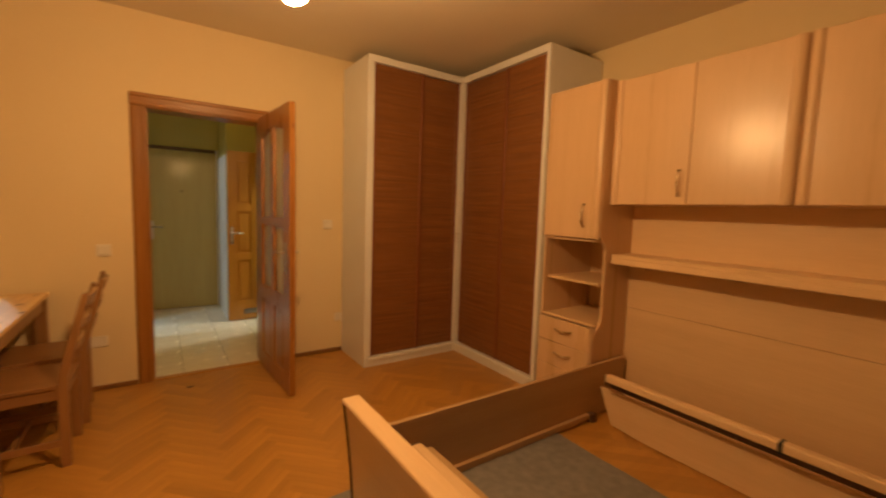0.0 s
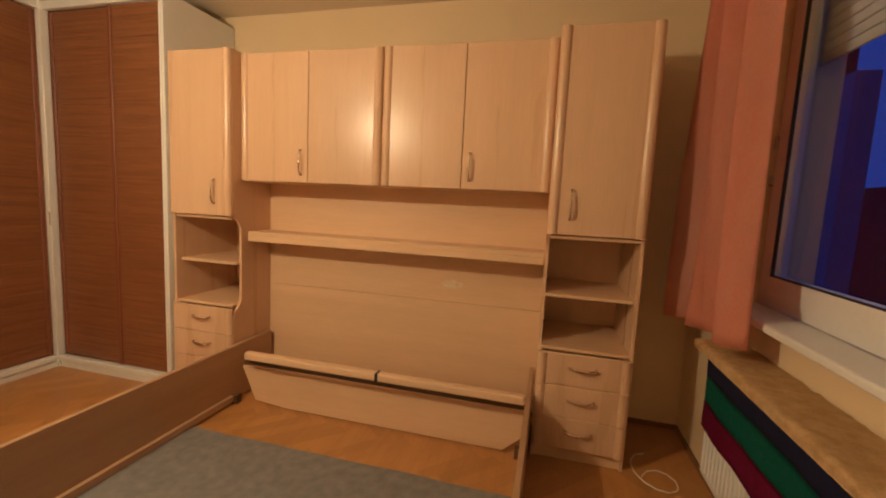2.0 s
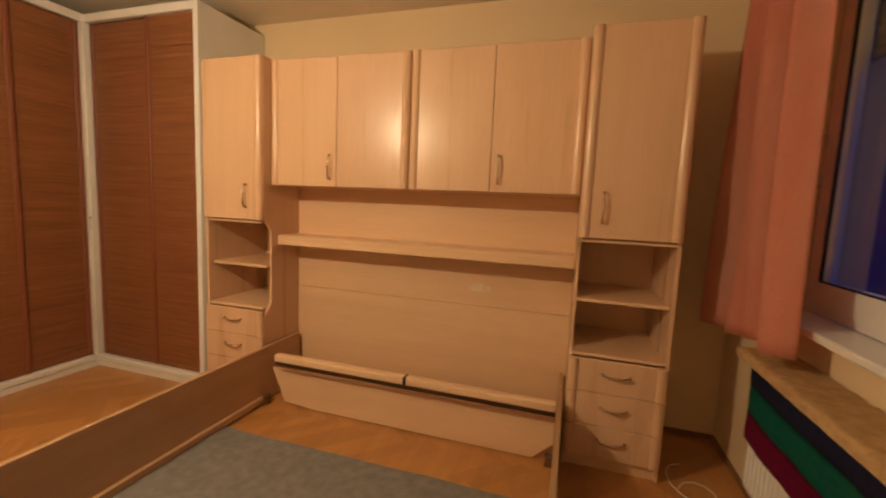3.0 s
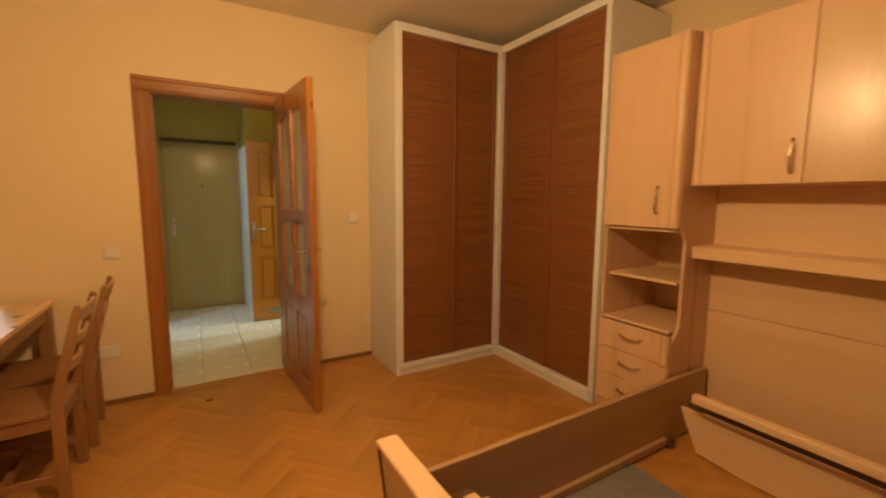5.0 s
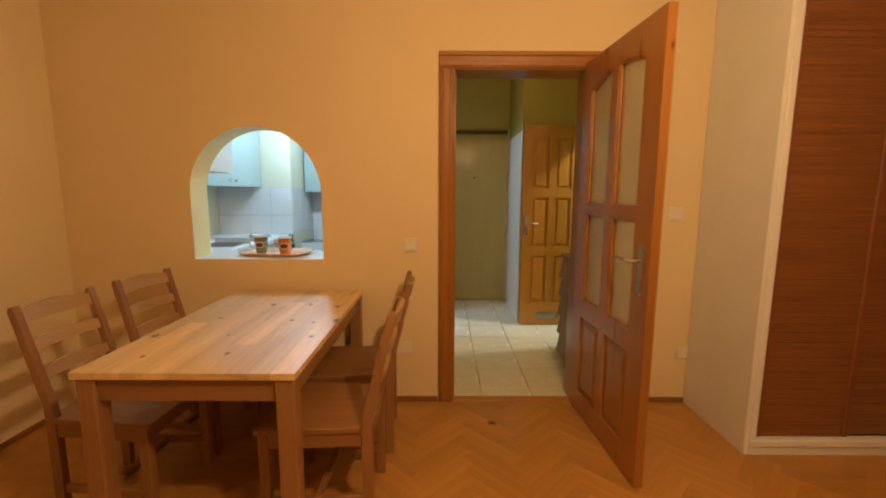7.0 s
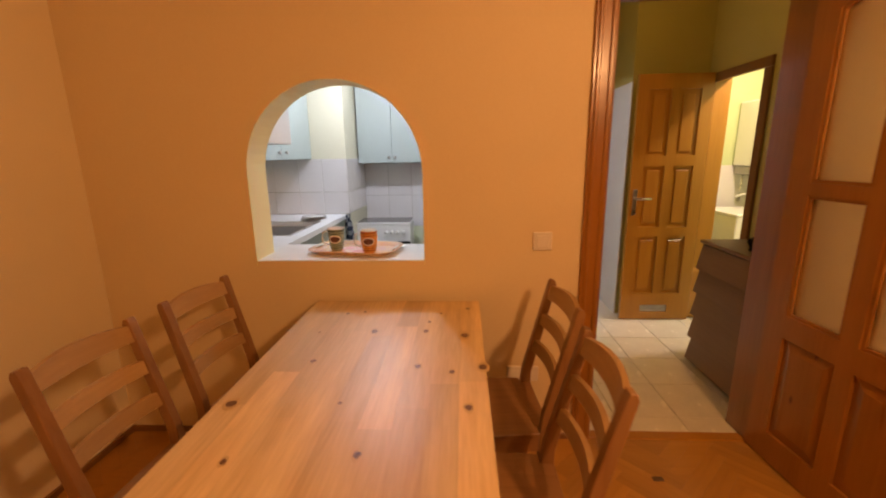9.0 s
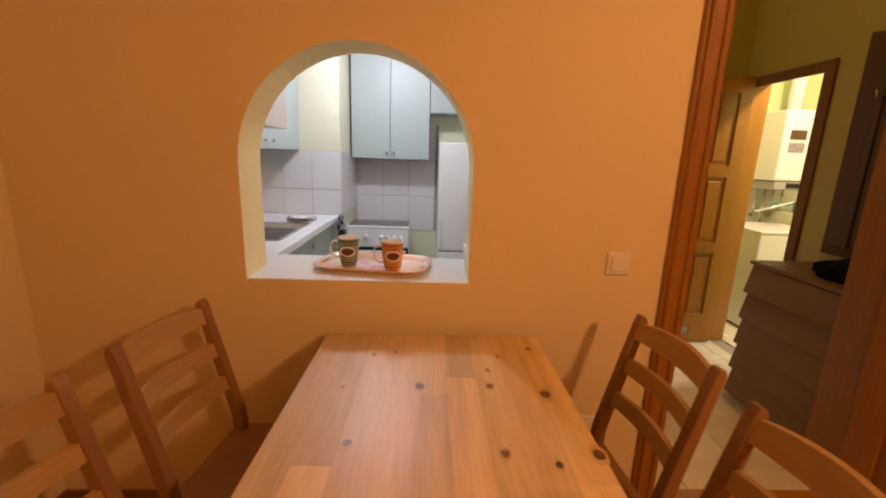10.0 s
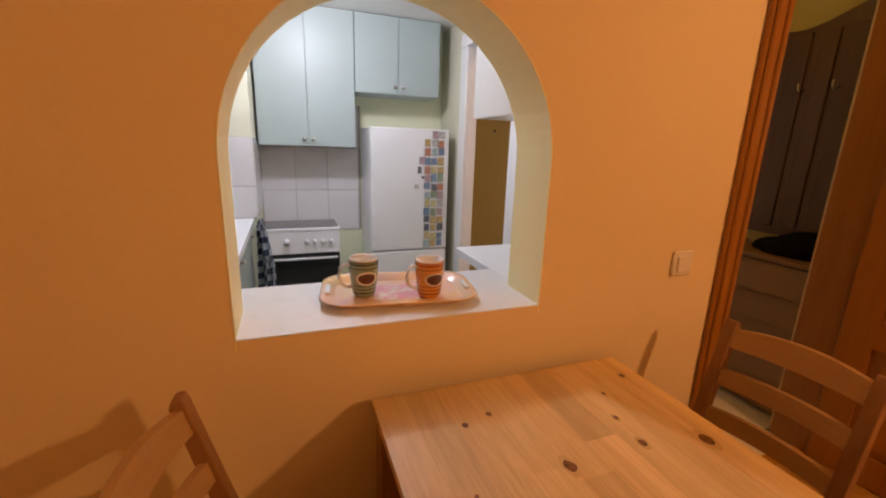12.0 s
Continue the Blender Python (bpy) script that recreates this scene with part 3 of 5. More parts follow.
def tall_unit(y0, y1, top, door_z, label, scoop, stiles, handle_y):
    t = thing("tall_cabinet", (3.3, (y0 + y1) / 2, 0), label, "cabinet", "units of the wall cabinet")
    x0, x1 = 3.004, 3.585
    for s, (a, c) in (("r", (y0, y0 + 0.018)), ("l", (y1 - 0.018, y1))):
        bm = prism(side_outline(x0 + 0.014, x1, top, 0.075, door_z - 0.06, 0.64), a, c, "y") if s == scoop else box(x0 + 0.014, x1, a, c, 0, top, 0.001)
        part("side", bm, BEECH, t)
    i0, i1 = y0 + 0.0185, y1 - 0.0185
    part("top", box(x0 + 0.016, x1, i0, i1, top - 0.019, top), BEECH_Y, t)
    part("back", box(x1 - 0.012, x1 - 0.002, i0, i1, 0.05, top - 0.02), BEECH, t)
    for z, d in ((door_z - 0.004, 0.02), (0.905, 0.055), (0.625, 0.022)):
        part("shelf", box(x0 + d, x1 - 0.013, i0, i1, z - 0.018, z, 0.002), BEECH_Y, t)
    part("plinth", box(x0 + 0.03, x0 + 0.046, i0, i1, 0.0, 0.07), BEECH_Y, t)
    d = front("door", t, x0 - 0.005, y0 + 0.002, y1 - 0.002, door_z, top - 0.002, stiles)
    bow_handle(d, x0 - 0.005, handle_y, door_z + 0.155, 0.15, True)
    for k in range(3):
        za = 0.075 + k * 0.177
        dr = front("drawer", t, x0 - 0.003, y0 + 0.002, y1 - 0.002, za, za + 0.174, stiles, BEECH)
        bow_handle(dr, x0 - 0.003, (y0 + y1) / 2, za + 0.105, 0.13, False)
    return t


tall_unit(1.832, 2.308, 2.236, 1.208, "tall beech cabinet with open shelves and drawers beside the wardrobe", "r", ("r",), 1.955)
tall_unit(-0.588, -0.112, 2.250, 1.226, "tall beech cabinet with open shelves and drawers near the window", "l", ("l", "r"), -0.22)


def overhead(y0, y1, label):
    t = thing("overhead_cabinet", (3.3, (y0 + y1) / 2, 1.44), label, "cabinet", "units of the wall cabinet")
    part("bottom", box(3.110, 3.585, y0, y1, 1.438, 1.456), BEECH_Y, t)
    part("top", box(3.110, 3.585, y0, y1, 2.212, 2.230), BEECH_Y, t)
    for a in (y0, y1 - 0.018):
        part("side", box(3.110, 3.585, a, a + 0.018, 1.4565, 2.2115), BEECH, t)
    part("back", box(3.573, 3.583, y0 + 0.0185, y1 - 0.0185, 1.457, 2.211), BEECH, t)
    mid = (y0 + y1) / 2
    left = front("door", t, 3.090, mid + 0.0015, y1 - 0.002, 1.442, 2.228, ("l",))
    right = front("door", t, 3.090, y0 + 0.002, mid - 0.0015, 1.442, 2.228, ("r",))
    return left, right, mid


a_left, a_right, mid = overhead(0.864, 1.830, "beech overhead cabinet with two plain doors over the bed")
bow_handle(a_left, 3.090, mid + 0.045, 1.565, 0.15, True)
b_left, b_right, mid = overhead(-0.1105, 0.860, "beech overhead cabinet with two plain doors, nearer the window")
bow_handle(b_right, 3.090, mid - 0.045, 1.565, 0.15, True)
head = thing("headboard_panel", (3.39, 0.86, 0.05), "beech wall panel behind the bed with a fine seam", "panel")
for za, zb in ((0.06, 0.718), (0.7205, 1.44)):
    part("panel", box(3.380, 3.398, -0.1105, 1.8305, za, zb, 0.0012), BEECH_Y, head)
SCUFF = mat("pale_worn_laminate", (0.80, 0.70, 0.54), (0.74, 0.56, 0.36), 0.30, 26, contrast=(0.40, 0.60))
out = [(0.46 + 0.075 * math.cos(a * 0.262) * (1 + 0.35 * noise.noise((a * 0.9, 3, 0))), 0.838 + 0.026 * math.sin(a * 0.262) * (1 + 0.4 * noise.noise((a * 0.7, 8, 0)))) for a in range(24)]
part("scuff", prism(out, 3.3794, 3.3802, "x"), SCUFF, head, "pale worn patch")
ledge = thing("wall_shelf", (3.27, 0.86, 1.04), "long thick beech shelf over the bed", "shelf")
bm = box(3.150, 3.3795, -0.1105, 1.8305, 1.052, 1.108, 0.004)
box(3.146, 3.170, -0.1095, 1.8295, 1.040, 1.086, 0.006, bm)
part("board", bm, BEECH_Y, ledge)
for y in (0.10, 0.86, 1.62):
    part("bracket", box(3.20, 3.379, y - 0.012, y + 0.012, 1.020, 1.0515, 0.002), BEECH_Y, ledge)

# ---------------------------------------------------------------- bed without mattress
bed = thing("bed_frame", (2.1, 0.86, 0), "wide beech bed frame without mattress or slats", "bed")
# side boards take the shade-darkened beech, as they face away from the lamp
part("side_board", box(1.325, 3.345, 1.792, 1.818, 0.015, 0.372, 0.003), BEECH_SHADE_X, bed)
part("side_board", box(1.325, 3.345, -0.098, -0.072, 0.015, 0.372, 0.003), BEECH_SHADE_X, bed)
# footboard leans out in a shallow bow and carries a light cap
prof = []
for k in range(9):
    t = k / 8
    prof.append((1.262 + 0.045 * math.sin(t * 1.4), 0.02 + 0.50 * (1 - t)))
outl = prof + [(x + 0.026, z) for x, z in prof[::-1]]
part("footboard", prism(outl, -0.085, 1.805, "y"), BEECH_Y, bed)
part("foot_cap", box(1.252, 1.332, -0.098, 1.820, 0.520, 0.545, 0.008, None, 2), BEECH_Y, bed, "light rounded cap of the footboard")
edge = [(x - 0.006, z) for x, z in prof] + [(x + 0.034, z) for x, z in prof[::-1]]
part("edge_strip", prism(edge, 1.806, 1.820, "y"), DARKWOOD, bed, "dark edge strip")
part("edge_strip", prism(edge, -0.098, -0.086, "y"), DARKWOOD, bed, "dark edge strip")
part("head_rail", box(2.862, 2.912, -0.070, 1.625, 0.345, 0.392, 0.010, None, 2), BEECH_Y, bed, "light rounded rail")
# dark strip added for the shadow beneath the head rail
part("rail_back", box(2.912, 2.930, -0.070, 1.660, 0.300, 0.372), DARKWOOD, bed, "dark strip standing in for the shade under the rail")
part("rail_bracket", box(2.858, 2.914, 0.742, 0.760, 0.338, 0.394, 0.003), BLACK, bed, "black middle bracket")
part("lower_board", prism([(1.735, 0.245), (1.640, 0.030), (1.420, 0.012), (0.040, 0.012), (-0.068, 0.110), (-0.068, 0.265)], 2.985, 3.003, "x"), BEECH_Y, bed, "low board at the head end")
part("bed_ledge", box(1.330, 2.980, 1.768, 1.792, 0.015, 0.055, 0.003), BEECH_SHADE_X, bed)
part("corner_block", box(2.940, 2.984, 1.745, 1.791, 0.0, 0.06, 0.003), DARKWOOD, bed)
part("corner_block", box(2.940, 2.984, -0.071, -0.030, 0.0, 0.06, 0.003), DARKWOOD, bed)
part("foot_rail", box(1.532, 1.588, -0.070, 1.700, 0.262, 0.306, 0.010, None, 2), BEECH_Y, bed, "light rounded rail")
# rear of the foot rail, its shading put into the darker beech
part("rail_back", box(1.588, 1.640, -0.070, 1.690, 0.236, 0.276, 0.004), BEECH_SHADE_X, bed, "back of the rail in shade-darkened beech")
part("rail_hook", box(1.545, 1.630, 1.690, 1.792, 0.215, 0.250, 0.004), DARKWOOD, bed, "dark rail hook")
part("rail_hook", box(1.545, 1.630, -0.072, -0.060, 0.215, 0.255, 0.004), DARKWOOD, bed, "dark rail hook")
rug = thing("rug", (1.6, 0.9, 0.004), "thin grey rug lying under the bed frame", "rug")
bm = bmesh.new()
bmesh.ops.create_grid(bm, x_segments=40, y_segments=40, size=0.5)
for v in bm.verts:
    x, y = 1.62 + v.co.x * 2.02, 0.86 + v.co.y * 2.18
    v.co = Vector((x + 0.012 * noise.noise((0, y * 3, 0)), y + 0.012 * noise.noise((x * 3, 5, 0)), 0.012 + 0.002 * noise.noise((x * 5, y * 5, 1))))
r = bmesh.ops.extrude_face_region(bm, geom=bm.faces[:])
for v in [g for g in r["geom"] if isinstance(g, bmesh.types.BMVert)]:
    v.co.z = 0.005
bmesh.ops.recalc_face_normals(bm, faces=bm.faces)
part("weave", bm, RUG, rug)
cable = thing("cable", (3.2, -0.7, 0), "thin pale cable curled on the floor", "cable")
pts = []
for k in range(40):
    a = k / 39 * 2.3 * math.pi
    pts.append((3.13 + (0.10 + 0.045 * k / 39) * math.cos(a) - 0.22 * k / 39, -0.735 + 0.095 * math.sin(a) - 0.02 * k / 39, 0.0055 + 0.003 * (k % 3 == 0)))
part("wire", rod(pts, 0.0035, 6), PLASTIC, cable, "", False, True)

# ---------------------------------------------------------------- window side
win = thing("window_1", (1.67, SOUTH, 1.0), "white framed window at dusk with a half-lowered shutter", "window", "", 0, "structure")
FY0, FY1 = SOUTH - 0.150, SOUTH - 0.085
part("window_frame", wall_with_holes(rect(WX0 + 0.002, WX1 - 0.002, WZ0 + 0.032, WZ1 - 0.002), [rect(WX0 + 0.045, 1.65, WZ0 + 0.075, WZ1 - 0.045), rect(1.70, WX1 - 0.045, WZ0 + 0.075, WZ1 - 0.045)], FY0, FY1, "y"), WHITE, win, "white outer frame")
for a, c in ((WX0 + 0.030, 1.667), (1.683, WX1 - 0.032)):
    sash = part("sash", wall_with_holes(rect(a, c, WZ0 + 0.075, WZ1 - 0.045), [rect(a + 0.085, c - 0.085, WZ0 + 0.170, WZ1 - 0.125)], FY0 + 0.012, FY1 + 0.014, "y"), WHITE, win, "white sash")
    g = part("pane", box(a + 0.080, c - 0.080, FY0 + 0.035, FY0 + 0.045, WZ0 + 0.165, WZ1 - 0.120), PANE, sash, "clear dark pane")
    g.visible_shadow = False
    part("gasket", wall_with_holes(rect(a + 0.083, c - 0.083, WZ0 + 0.168, WZ1 - 0.123), [rect(a + 0.089, c - 0.089, WZ0 + 0.174, WZ1 - 0.129)], FY1 + 0.001, FY1 + 0.0146, "y"), BLACK, sash, "black rubber gasket")
part("window_sill", box(WX0 + 0.004, WX1 - 0.004, SOUTH - 0.0845, SOUTH + 0.085, WZ0 - 0.002, WZ0 + 0.030, 0.008, None, 2), WHITE, win, "white window board")
part("hinge", box(WX1 - 0.045, WX1 - 0.030, FY1 + 0.014, FY1 + 0.030, 1.66, 1.72, 0.004), STEEL, win, "steel hinge")
part("hinge", box(WX1 - 0.045, WX1 - 0.030, FY1 + 0.014, FY1 + 0.030, 1.50, 1.55, 0.004), STEEL, win, "steel hinge")
sh = thing("roller_shutter", (1.5, SOUTH - 0.26, 2.1), "grey slatted roller shutter, partly lowered outside the pane", "shutter")
SHUT = mat("grey_shutter", (0.42, 0.41, 0.40), (0.35, 0.34, 0.33), 0.5, 6)
for k in range(9):
    z = 2.41 - k * 0.045
    part("slat", box(WX0 + 0.03, WX1 - 0.03, SOUTH - 0.200, SOUTH - 0.188, z - 0.043, z, 0.004), SHUT, sh)
house = thing("far_house", (2.5, -14, 0), "dark house front across the yard at dusk", "house")
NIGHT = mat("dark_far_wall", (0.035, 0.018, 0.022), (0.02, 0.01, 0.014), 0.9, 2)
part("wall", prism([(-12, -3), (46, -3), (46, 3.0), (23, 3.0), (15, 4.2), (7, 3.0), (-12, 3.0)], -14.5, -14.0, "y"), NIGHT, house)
FACADE = mat("dim_grey_render", (0.26, 0.27, 0.28), (0.21, 0.22, 0.23), 0.9, 4)
post = thing("facade_post", (8.0, -4.0, -3.1), "dim grey upright of a facade outside the window", "post")
part("upright", box(7.68, 8.21, -4.2, -3.9, -3, 3.38, 0.01), FACADE, post)
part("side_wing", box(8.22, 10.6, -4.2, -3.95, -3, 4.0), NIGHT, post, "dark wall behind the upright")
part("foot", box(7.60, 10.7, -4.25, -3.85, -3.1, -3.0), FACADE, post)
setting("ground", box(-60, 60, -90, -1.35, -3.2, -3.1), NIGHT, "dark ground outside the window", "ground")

rad = thing("radiator", (2.2, -0.95, 0.1), "white ribbed panel radiator under the window", "radiator")
RX0, RX1, RF = 1.05, 2.735, -0.838
part("back_panel", box(RX0, RX1, -0.975, -0.962, 0.25, 0.785, 0.004), WHITE, rad)
front_sheet = part("front_panel", box(RX0, RX1, RF - 0.008, RF, 0.25, 0.785, 0.003), WHITE, rad, "ribbed front")
x = RX0 + 0.03
while x < RX1 - 0.02:
    part("rib", box(x - 0.011, x + 0.011, RF - 0.002, RF + 0.006, 0.275, 0.76, 0.005), WHITE, front_sheet)
    x += 0.034
part("side_cover", box(RX1 - 0.006, RX1, -0.961, RF - 0.009, 0.26, 0.775), WHITE, rad)
for x in (RX0 + 0.15, RX1 - 0.15):
    part("bracket", box(x - 0.015, x + 0.015, -0.999, -0.975, 0.35, 0.7), STEEL, rad)
    part("leg", box(x - 0.012, x + 0.012, -0.93, -0.90, 0.0, 0.265), WHITE, rad)


def hanging(parent, name, m, z0, z1, off, label, seed, x0=RX0 + 0.25, x1=RX1 + 0.012):
    """A soft cloth band hanging on the radiator's front."""
    bm = bmesh.new()
    nx, nz = 70, 6
    rows = []
    for j in range(nz + 1):
        row = []
        for i in range(nx + 1):
            x, z = x0 + (x1 - x0) * i / nx, z0 + (z1 - z0) * j / nz
            d = 0.006 * noise.noise((x * 6, z * 4, seed)) + 0.0025 * noise.noise((x * 40, z * 40, seed))
            row.append(bm.verts.new((x, RF + off + d, z + 0.010 * noise.noise((x * 2.5, 0, 3)))))
        rows.append(row)
    fs = [bm.faces.new((rows[j][i], rows[j][i + 1], rows[j + 1][i + 1], rows[j + 1][i])) for j in range(nz) for i in range(nx)]
    bmesh.ops.solidify(bm, geom=fs, thickness=0.007)
    bmesh.ops.recalc_face_normals(bm, faces=bm.faces)
    part(name, bm, m, parent, label, False, True)


towel = thing("striped_towel", (2.2, RF + 0.01, 0.3), "navy, teal and plum striped terry towel over the radiator", "towel")
hanging(towel, "stripe", BLUE, 0.680, 0.800, 0.014, "navy stripe", 1)
hanging(towel, "stripe", TEAL, 0.568, 0.680, 0.014, "teal stripe", 1)
hanging(towel, "stripe", PLUM, 0.455, 0.568, 0.014, "plum stripe", 1)
fleece = thing("fleece_cover", (2.2, -0.92, 0.79), "tan fluffy fleece laid along the radiator top", "cover")
bm = bmesh.new()
rows = []
for i in range(121):
    x = RX0 + 0.2 + (RX1 + 0.10 - RX0 - 0.2) * i / 120
    row = []
    for j in range(15):
        t = j / 14
        if t < 0.62:
            y, z = -0.992 + (RF + 0.034 + 0.992) * t / 0.62, 0.812
        else:
            a = (t - 0.62) / 0.38
            y, z = RF + 0.034 + 0.010 * math.sin(min(1, a * 3) * 1.57), 0.812 - 0.035 * a
        f = 0.006 * noise.noise((x * 18, t * 9, 0)) + 0.005 * noise.noise((x * 55, t * 30, 4))
        row.append(bm.verts.new((x, y + (0.6 * f if t > 0.6 else 0) + 0.0, z + (f if t <= 0.62 else 0.8 * f))))
    rows.append(row)
fs = [bm.faces.new((rows[i][j], rows[i + 1][j], rows[i + 1][j + 1], rows[i][j + 1])) for i in range(120) for j in range(14)]
bmesh.ops.solidify(bm, geom=fs, thickness=0.012)
bmesh.ops.recalc_face_normals(bm, faces=bm.faces)
part("fleece", bm, FUR, fleece, "", False, True)

curt = thing("curtain", (2.85, -0.86, 0.83), "salmon pink curtain hanging in soft folds beside the window", "curtain")
bm = bmesh.new()
nx, nz = 110, 30
rows = []
for j in range(nz + 1):
    t = j / nz
    row = []
    for i in range(nx + 1):
        u = i / nx
        xl, xr = 3.33 - 0.15 * t, 2.50 + 0.14 * t
        x = xl - u * (xl - xr)
        fold = 0.070 * math.sin(u * 5.2 * math.pi + 0.7 * math.sin(t * 2 + u * 5)) + 0.022 * math.sin(u * 23 + t * 2.5) + 0.008 * math.sin(u * 47 - t * 3)
        z = 0.800 + t * 1.785 + 0.075 * u * (1 - t)
        row.append(bm.verts.new((x, -0.845 + fold * (0.65 + 0.2 * (1 - t)), z)))
    rows.append(row)
fs = [bm.faces.new((rows[j][i], rows[j][i + 1], rows[j + 1][i + 1], rows[j + 1][i])) for j in range(nz) for i in range(nx)]
bmesh.ops.solidify(bm, geom=fs, thickness=0.002)
bmesh.ops.recalc_face_normals(bm, faces=bm.faces)
part("cloth", bm, CURTAIN, curt, "", False, True)
rodt = thing("curtain_rod", (1.5, -0.87, 2.62), "plain curtain rod over the window", "curtain rod")
part("rod", rod([(0.1, -0.868, 2.60), (3.35, -0.868, 2.60)], 0.012), WHITE, rodt)
for x in (0.2, 3.3):
    part("bracket", box(x - 0.01, x + 0.01, SOUTH, -0.856, 2.588, 2.612, 0.002), WHITE, rodt)

# ---------------------------------------------------------------- dining table and chairs
TX0, TX1, TY0, TY1 = -0.735, 0.008, 2.690, 3.860
table = thing("dining_table", ((TX0 + TX1) / 2, (TY0 + TY1) / 2, 0), "stained knotty pine dining table pushed against the wall", "table")
NP = 9
rnd = random.Random(4)
for k in range(NP):
    a, w = TX0 + (TX1 - TX0) * k / NP, (TX1 - TX0) / NP
    cuts = sorted(TY0 + (TY1 - TY0) * f for f in ([rnd.uniform(0.25, 0.75)] if rnd.random() < 0.6 else [rnd.uniform(0.2, 0.45), rnd.uniform(0.6, 0.85)]))
    for y0, y1 in zip([TY0] + cuts, cuts + [TY1]):
        part("stave", box(a, a + w, y0, y1, 0.717, 0.740 + rnd.uniform(-0.0001, 0.0001), 0.0003), PINE, table)
# dark knots, each an irregular oval lying along the grain
KNOT = mat("dark_pine_knot", (0.24, 0.105, 0.038), (0.085, 0.032, 0.012), 0.38, 70, fine=220, contrast=(0.40, 0.60))
HALO = wood("brown_pine_round_knot", (0.68, 0.47, 0.21), (0.46, 0.27, 0.10), "y", 0.32, 0.0, 0.0, bump=0.03)
for kx, ky, kr in ((-0.400, 3.520, 0.017), (-0.058, 3.490, 0.019), (-0.552, 3.700, 0.010), (-0.482, 3.720, 0.008), (-0.205, 3.527, 0.012), (-0.552, 3.286, 0.013),
                   (-0.692, 3.044, 0.018), (-0.002, 3.258, 0.019), (-0.206, 3.258, 0.013), (-0.098, 3.225, 0.011), (-0.048, 3.044, 0.014), (-0.396, 3.055, 0.007),
                   (-0.610, 3.511, 0.006), (-0.043, 3.762, 0.010), (-0.198, 3.615, 0.008), (-0.156, 3.705, 0.007), (-0.300, 2.860, 0.012), (-0.590, 2.830, 0.010)):
    for grow, high, m in ((1.30, 0.0004, HALO), (0.88, 0.0008, KNOT)):
        out = []
        for k in range(18):
            a = 2 * math.pi * k / 18
            wob = 1 + 0.28 * noise.noise((kx * 31 + math.cos(a), ky * 17 + math.sin(a), 2.0))
            out.append((kx + kr * grow * 0.82 * wob * math.cos(a), ky + kr * grow * (1.0 if m is KNOT else 1.35) * wob * math.sin(a)))
        part("knot" if m is KNOT else "knot_ring", prism(out, 0.7398, 0.7401 + high, "z"), m, table)
# rails, seats and aprons: stained pine darkened for the shade below the top
PINE_SHADE_X = wood("antique_pine_lying_shaded", (0.33, 0.165, 0.066), (0.225, 0.102, 0.038), "x", 0.4, 0.2, 0.05, bump=0.06)
PINE_SHADE_Y = wood("antique_pine_long_shaded", (0.33, 0.165, 0.066), (0.225, 0.102, 0.038), "y", 0.4, 0.2, 0.05, bump=0.06)
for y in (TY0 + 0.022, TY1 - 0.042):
    part("apron", box(TX0 + 0.072, TX1 - 0.072, y, y + 0.020, 0.632, 0.7165, 0.002), PINE_SHADE_X, table)
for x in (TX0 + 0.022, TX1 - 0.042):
    part("apron", box(x, x + 0.020, TY0 + 0.072, TY1 - 0.072, 0.632, 0.7165, 0.002), PINE_SHADE_Y, table)
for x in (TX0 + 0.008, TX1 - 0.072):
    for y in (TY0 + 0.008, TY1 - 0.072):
        part("leg", box(x, x + 0.064, y, y + 0.064, 0.0, 0.7165, 0.004), PINE_SHADE_Z, table)


